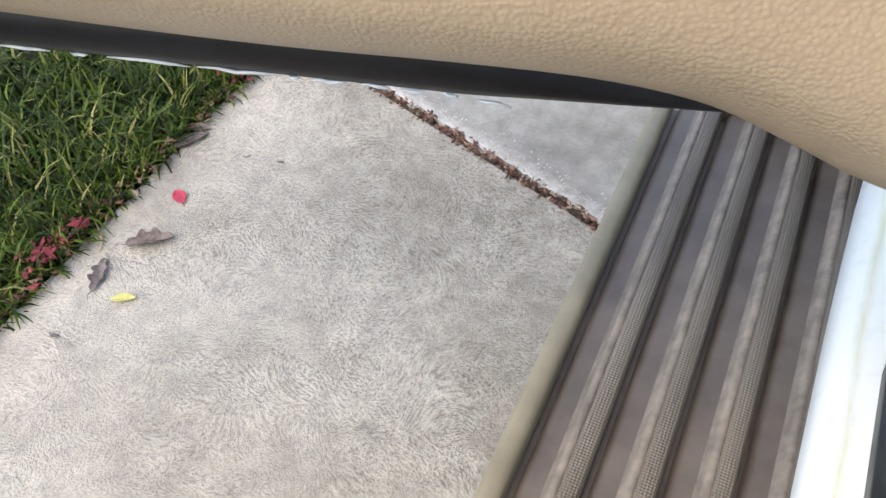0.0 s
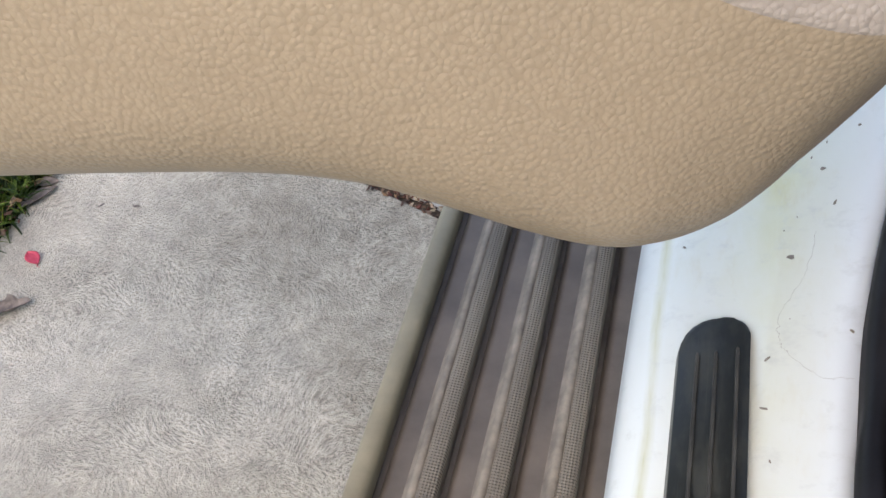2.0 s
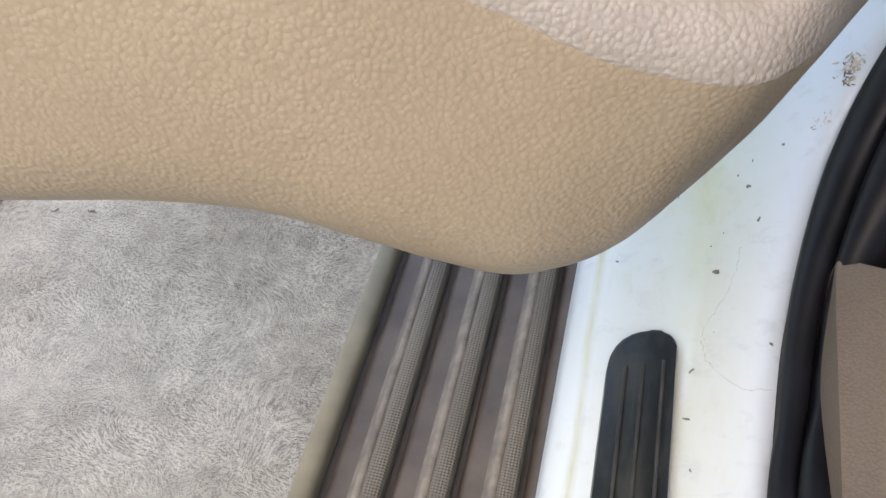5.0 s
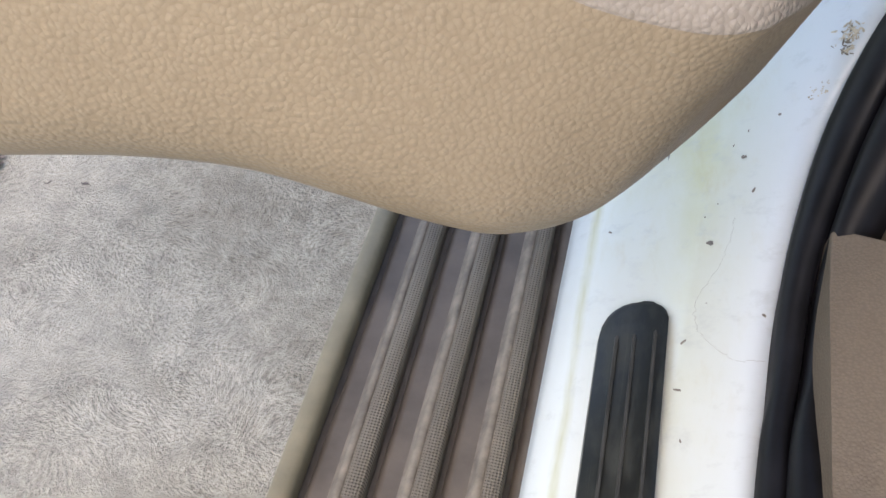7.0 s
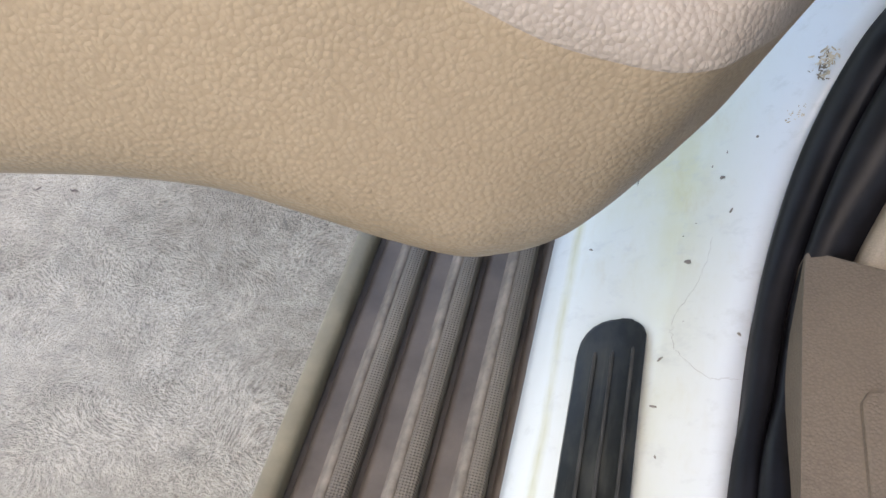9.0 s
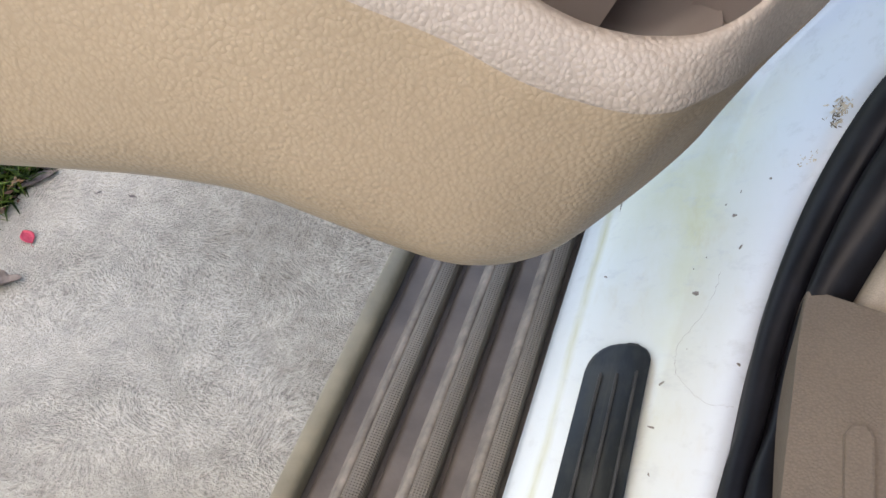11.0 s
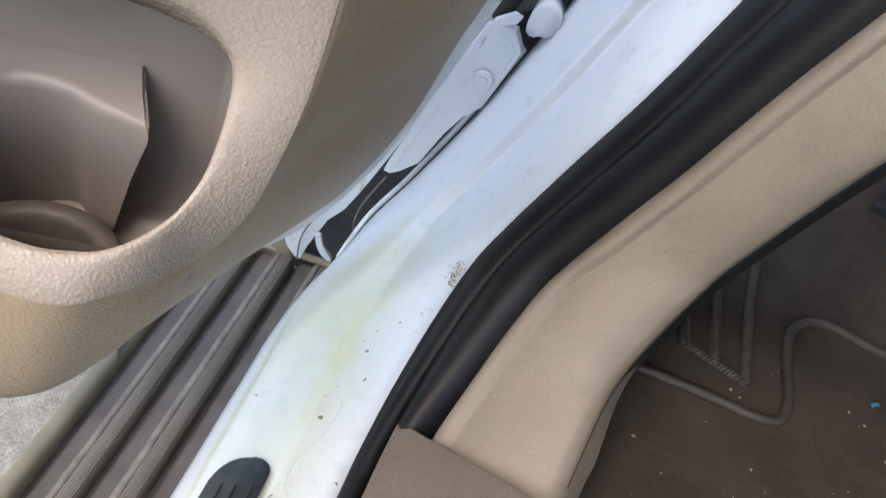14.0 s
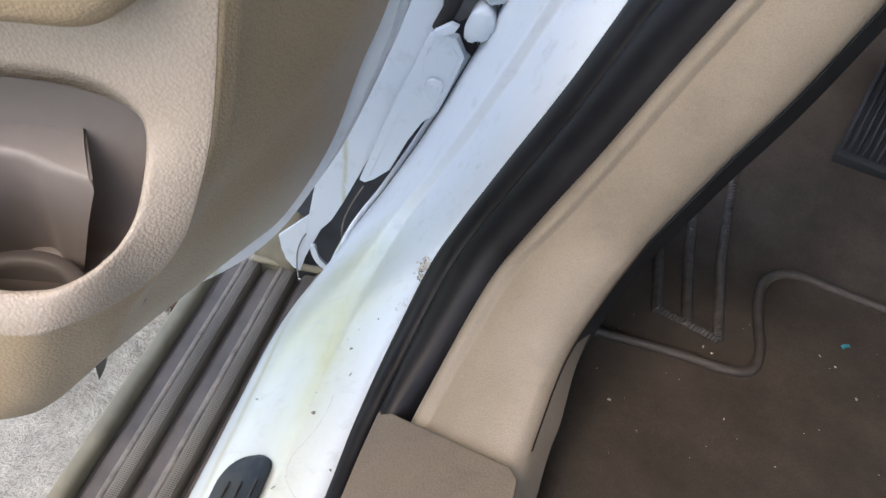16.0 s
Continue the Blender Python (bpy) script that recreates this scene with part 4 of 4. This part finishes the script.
for x, y, size, long in ((0.249, -0.006, 0.0022, 1.8), (0.262, 0.049, 0.0022, 1.3), (0.269, 0.026, 0.0012, 2.8), (0.278, 0.071, 0.0016, 1.2), (0.193, 0.011, 0.0012, 2.2), (0.245, 0.012, 0.0008, 1.2), (0.251, 0.02, 0.0007, 1.0),
                         (0.279, -0.053, 0.0018, 1.4), (0.256, 0.058, 0.0009, 2.0), (0.263, 0.066, 0.0008, 2.2), (0.240, -0.07, 0.0013, 2.4), (0.239, -0.10, 0.0014, 2.6), (0.242, -0.13, 0.0010, 2.0), (0.25, -0.045, 0.0006, 1.0)):
    mark(x + 0.0008, y - 0.0045, size * 0.7, M_CHIP, "paint_chip", "", long, random.uniform(0, 3))
def crack(points, wide):
    """A hairline crack in the paint, wandering from spot to spot."""
    way = []
    for p in curve([(x, y, 0) for x, y in points], 8 * len(points)):
        x, y = p.x + random.gauss(0, 0.0005), p.y + random.gauss(0, 0.0005)
        way.append(Vector((x, y, on_sill(x, y)[0] + 0.0001)))
    part("crack", sweep(way, [wide * random.uniform(0.3, 1.0) for _ in way], 5), M_CHIP, sill, "hairline crack in the paint", True)


crack([(0.2615, 0.0047), (0.2592, -0.0111), (0.2548, -0.0272), (0.2464, -0.0449), (0.2458, -0.0613), (0.2524, -0.0726), (0.2661, -0.0846), (0.2803, -0.085)], 0.0001)
for k in range(70):
    mark(0.3060 + random.gauss(0, 0.0028), 0.0955 + random.gauss(0, 0.0045), random.uniform(0.0004, 0.0010), M_FLAKE if k % 4 else M_CHIP, "paint_flake", "", random.uniform(1.5, 3.5), random.uniform(0, 3))
for k in range(22):
    mark(0.2965 + random.uniform(-0.005, 0.004), 0.073 + random.uniform(-0.004, 0.004), random.uniform(0.0003, 0.0007), M_FLAKE, "paint_flake", "", random.uniform(1, 2.5), random.uniform(0, 3))


# ---- crumbs on the mat and dust on the seal ----
M_CRUMB = plain_mat("pale_crumb", (0.42, 0.39, 0.33), 0.8, 0.3, 100, 0.2)
M_TEAL = plain_mat("teal_scrap", (0.02, 0.22, 0.26), 0.6, 0.3, 100, 0.2)


def crumb(x, y, z, r, material, label):
    bm = bmesh.new()
    bmesh.ops.create_icosphere(bm, subdivisions=1, radius=r, matrix=pose(x, y, z, random.uniform(0, 90), random.uniform(0, 90), random.uniform(0, 90)) @ Matrix.Diagonal((1, random.uniform(0.5, 1), 1.6, 1)))
    for v in bm.verts:
        v.co += Vector((random.uniform(-1, 1), random.uniform(-1, 1), random.uniform(-1, 1))) * r * 0.25
    return tagged(part("crumb", bm, material), label, "crumb", group="crumbs on the floor mat")


for x, y, r in ((0.481, 0.088, 0.0022), (0.561, 0.177, 0.0017), (0.569, 0.171, 0.0013), (0.669, 0.20, 0.0018), (0.682, 0.19, 0.0016), (0.697, 0.156, 0.0018), (0.506, 0.062, 0.0011), (0.579, 0.097, 0.0011), (0.467, 0.12, 0.001),
                (0.62, 0.06, 0.001), (0.66, 0.11, 0.0009), (0.54, 0.13, 0.0008)):
    crumb(x, y, 0.585 + r * 0.2, r * 0.65, M_CRUMB, "tiny pale crumb lying on the dusty brown mat")
crumb(0.694, 0.218, 0.5875, 0.003, M_TEAL, "tiny teal scrap lying on the dusty brown mat")

for _ in range(34):
    x, y = random.uniform(0.46, 0.80), random.uniform(-0.05, 0.24)
    crumb(x, y, 0.5855, random.uniform(0.00025, 0.00045), M_CRUMB, "tiny pale crumb lying on the dusty brown mat")

# ---- wheels carrying the car ----
for wy in (0.95, -1.95):
    rows = []
    for a in np.linspace(0, 2 * math.pi, 49):
        rows.append([(0.20 + w, wy + r * math.sin(a), 0.365 + r * math.cos(a)) for w, r in ((0.02, 0.20), (0.0, 0.23), (0.0, 0.33), (0.02, 0.362), (0.12, 0.365), (0.22, 0.362), (0.24, 0.33), (0.24, 0.22))])
    wheel = part("wheel", grid(rows), M_BLACK, car, "black rubber tyre", True)
    rows = []
    for a in np.linspace(0, 2 * math.pi, 49):
        rows.append([(0.21 + w, wy + r * math.sin(a), 0.365 + r * math.cos(a)) for w, r in ((0.03, 0.01), (0.02, 0.08), (0.04, 0.17), (0.0, 0.205))])
    part("rim", grid(rows), M_POCKET, wheel, "grey wheel rim", True)

# ---- lawn ----
verts, faces = [], []
for k in range(22000):
    x = GRASS_X + 0.012 - abs(random.gauss(0, 0.28)) if k % 4 else GRASS_X + random.uniform(-0.03, 0.018)
    y = random.uniform(-0.35, 1.15)
    if k > 11000:
        x, y = GRASS_X + 0.012 - random.uniform(0, 2.0), random.uniform(-2.0, 3.0)
    elif x < -1.7:
        continue
    ln = random.uniform(0.04, 0.105) * (0.7 if x > GRASS_X - 0.02 else 1)
    w = random.uniform(0.0014, 0.0034)
    az = random.uniform(0, 2 * math.pi)
    lean = random.uniform(0.15, 1.15)
    d = Vector((math.cos(az), math.sin(az), 0))
    sd = Vector((-d.y, d.x, 0))
    p = Vector((x, y, -0.012))
    up = 1.45 - lean * 0.5
    base = len(verts)
    for i in range(4):
        f = i / 3
        ww = w * (1 - f * f) + 0.0001
        verts += [tuple(p - sd * ww), tuple(p + sd * ww)]
        p = p + (d * math.cos(up) + Vector((0, 0, math.sin(up)))) * (ln / 3)
        up -= lean * 0.75
    faces += [(base + 2 * i, base + 2 * i + 1, base + 2 * i + 3, base + 2 * i + 2) for i in range(3)]
me = bpy.data.meshes.new("grass")
me.from_pydata(verts, [], faces)
me.materials.append(M_GRASS)
tagged(new("grass", me), "green lawn grass with some dry blades, uncut edge", "grass", kind="stuff")


# ---- litter along the lawn edge and in the slab joint ----
def flakes(name, spots, material, label, category):
    verts, faces = [], []
    for x, y, z, r in spots:
        m = pose(x, y, z, random.uniform(-40, 40), random.uniform(-40, 40), random.uniform(0, 360))
        base = len(verts)
        for a, q, h in ((-1, 0, 0.15), (-0.2, 0.5, -0.1), (0.9, 0.15, 0.2), (0.1, -0.55, -0.05)):
            verts.append(tuple(m @ Vector((a * r, q * r, h * r))))
        verts.append(tuple(m @ Vector((0, 0, 0.35 * r))))
        faces += [(base, base + 1, base + 4), (base + 1, base + 2, base + 4), (base + 2, base + 3, base + 4), (base + 3, base, base + 4)]
    me = bpy.data.meshes.new(name)
    me.from_pydata(verts, [], faces)
    me.materials.append(material)
    return tagged(new(name, me), label, category, kind="stuff")


def litter_mat(name, *cols):
    m, t, b = mat(name, cols[0], 0.8)
    g = t.nodes.new("ShaderNodeNewGeometry")
    t.links.new(ramp(t, g.outputs["Random Per Island"], *[(i / max(1, len(cols) - 1), c) for i, c in enumerate(cols)]), b.inputs["Base Color"])
    return m


M_LITTER = litter_mat("dry_litter", (0.03, 0.018, 0.013), (0.09, 0.04, 0.025), (0.17, 0.10, 0.05), (0.12, 0.03, 0.025), (0.34, 0.27, 0.18))
M_REDLIT = litter_mat("red_petal_litter", (0.09, 0.008, 0.012), (0.18, 0.016, 0.03), (0.26, 0.05, 0.05))
flakes("leaf_litter", [(GRASS_X + random.gauss(0.008, 0.012), random.uniform(-0.2, 0.72), random.uniform(0.001, 0.016), random.uniform(0.003, 0.010)) for _ in range(420)], M_LITTER,
       "dry brown leaf litter along the lawn edge", "leaf litter")
flakes("petal_litter", [(cx + random.gauss(0, 0.012), cy + random.gauss(0, 0.02), random.uniform(0.010, 0.030), random.uniform(0.006, 0.014)) for cx, cy, n in ((-0.772, 0.585, 22), (-0.785, 0.095, 34), (-0.79, 0.17, 16)) for _ in range(n)],
       M_REDLIT, "dark red fallen petals heaped at the lawn edge", "petals")
spots = []
for _ in range(900):
    x = random.uniform(-0.70, 0.02)
    spots.append((x, seam_y(x) + random.uniform(-0.008, 0.026), random.uniform(-0.012, 0.003), random.uniform(0.002, 0.008)))
flakes("joint_debris", spots, M_LITTER, "brown leaf crumbs and grit packed in the slab joint", "debris")
joint = part("joint_soil", prism([(-0.78, seam_y(-0.78) - 0.01), (0.4, seam_y(0.4) - 0.01), (0.4, seam_y(0.4) + 0.03), (-0.78, seam_y(-0.78) + 0.03)], -0.1, -0.012), M_SOIL)
tagged(joint, "dark soil filling the slab joint", "soil", kind="structure")
M_GRIT = litter_mat("pale_grit", (0.28, 0.255, 0.22), (0.40, 0.37, 0.33), (0.5, 0.47, 0.42))
flakes("edge_grit", [(x, seam_y(x) + 0.024 + abs(random.gauss(0, 0.02)), random.uniform(-0.004, -0.001), random.uniform(0.0012, 0.0035)) for x in (random.uniform(-0.66, 0.0) for _ in range(800))], M_GRIT,
       "pale crumbled concrete along the worn slab edge", "grit")
flakes("scattered_grit", [(random.uniform(-0.75, 0.0), random.uniform(-0.3, 0.6), 0.0004, random.uniform(0.0006, 0.0016)) for _ in range(160)], M_LITTER, "tiny specks of dirt scattered on the concrete", "grit")


def leaf(name, x, y, ln, wd, turn, curl, material, label, category="leaf", lift=0.002, group="fallen leaves on the slab", lobes=0.0, z=0.0):
    """A fallen leaf: blade with a midrib, curled along its length."""
    rows = []
    n = 14
    for i in range(n):
        f = i / (n - 1)
        w = wd * (math.sin(math.pi * min(1, f * 0.96 + 0.03)) ** 0.8) * (1 + lobes * math.sin(f * 22))
        row = []
        for k in range(7):
            g = k / 3 - 1
            a = g * curl
            rad = w / max(0.2, curl)
            row.append(Vector(((f - 0.5) * ln, rad * math.sin(a), lift + rad * (1 - math.cos(a)) + 0.1 * ln * (f - 0.5) ** 2 + 0.0015 * noise.noise((f * 6, g * 3, x * 50)))))
        rows.append(row)
    bm = grid(rows)
    blade = part(name, bm, material, None, "", True)
    thick(blade, 0.0004)
    blade.matrix_world = pose(x, y, z, 0, 0, turn)
    tagged(blade, label, category, group=group)
    stem = part("stem", sweep([(-0.5 * ln, 0, lift + 0.025 * ln), (-0.62 * ln, 0.004, lift + 0.001), (-0.75 * ln, 0.002, lift)], [0.0007, 0.0006, 0.0005], 5), material, blade, "", True)
    return blade


M_RED = leaf_mat("crimson_petal", (0.28, 0.012, 0.035), (0.40, 0.035, 0.06))
M_GREYLEAF = leaf_mat("grey_dry_leaf", (0.05, 0.038, 0.034), (0.19, 0.155, 0.135))
M_YELLOW = leaf_mat("yellow_green_leaf", (0.36, 0.37, 0.10), (0.52, 0.48, 0.20))
M_STRAW = leaf_mat("straw_stem", (0.36, 0.25, 0.13), (0.48, 0.36, 0.2))
leaf("fallen_petal", -0.69, 0.289, 0.034, 0.011, 150, 0.5, M_RED, "small crimson petal lying flat on the concrete", "petal")
leaf("fallen_leaf", -0.672, 0.192, 0.072, 0.020, 38, 1.5, M_GREYLEAF, "curled grey dry leaf lying on the concrete", lift=0.003, lobes=0.3)
leaf("fallen_leaf", -0.70, 0.108, 0.062, 0.013, 112, 1.1, M_GREYLEAF, "crumpled grey lobed leaf lying on the concrete", lobes=0.35)
leaf("fallen_leaf", -0.638, 0.087, 0.036, 0.010, 30, 1.4, M_YELLOW, "small yellow-green curled leaf on the concrete")
leaf("fallen_leaf", -0.752, 0.405, 0.07, 0.014, 60, 1.2, M_GREYLEAF, "flat grey dry leaf beside the lawn edge")
leaf("fallen_leaf", -0.757, 0.44, 0.04, 0.012, 20, 0.7, M_GREYLEAF, "small grey dry leaf beside the lawn edge")
leaf("fallen_leaf", -0.684, -0.004, 0.012, 0.004, 20, 0.7, M_GREYLEAF, "tiny dark leaf scrap on the concrete")
leaf("fallen_leaf", -0.642, 0.414, 0.010, 0.002, 60, 0.7, M_GREYLEAF, "tiny dark leaf scrap on the concrete")
leaf("fallen_leaf", -0.585, 0.424, 0.012, 0.003, 10, 0.7, M_GREYLEAF, "tiny dark leaf scrap on the concrete")
twig = part("twig", sweep(curve([(-0.79, 0.20, 0.012), (-0.768, 0.185, 0.008), (-0.74, 0.165, 0.003), (-0.728, 0.142, 0.002)], 12), 0.0012, 6), M_STRAW, None, "", True)
tagged(twig, "thin straw-coloured twig at the lawn edge", "twig")
bpy.context.view_layer.update()
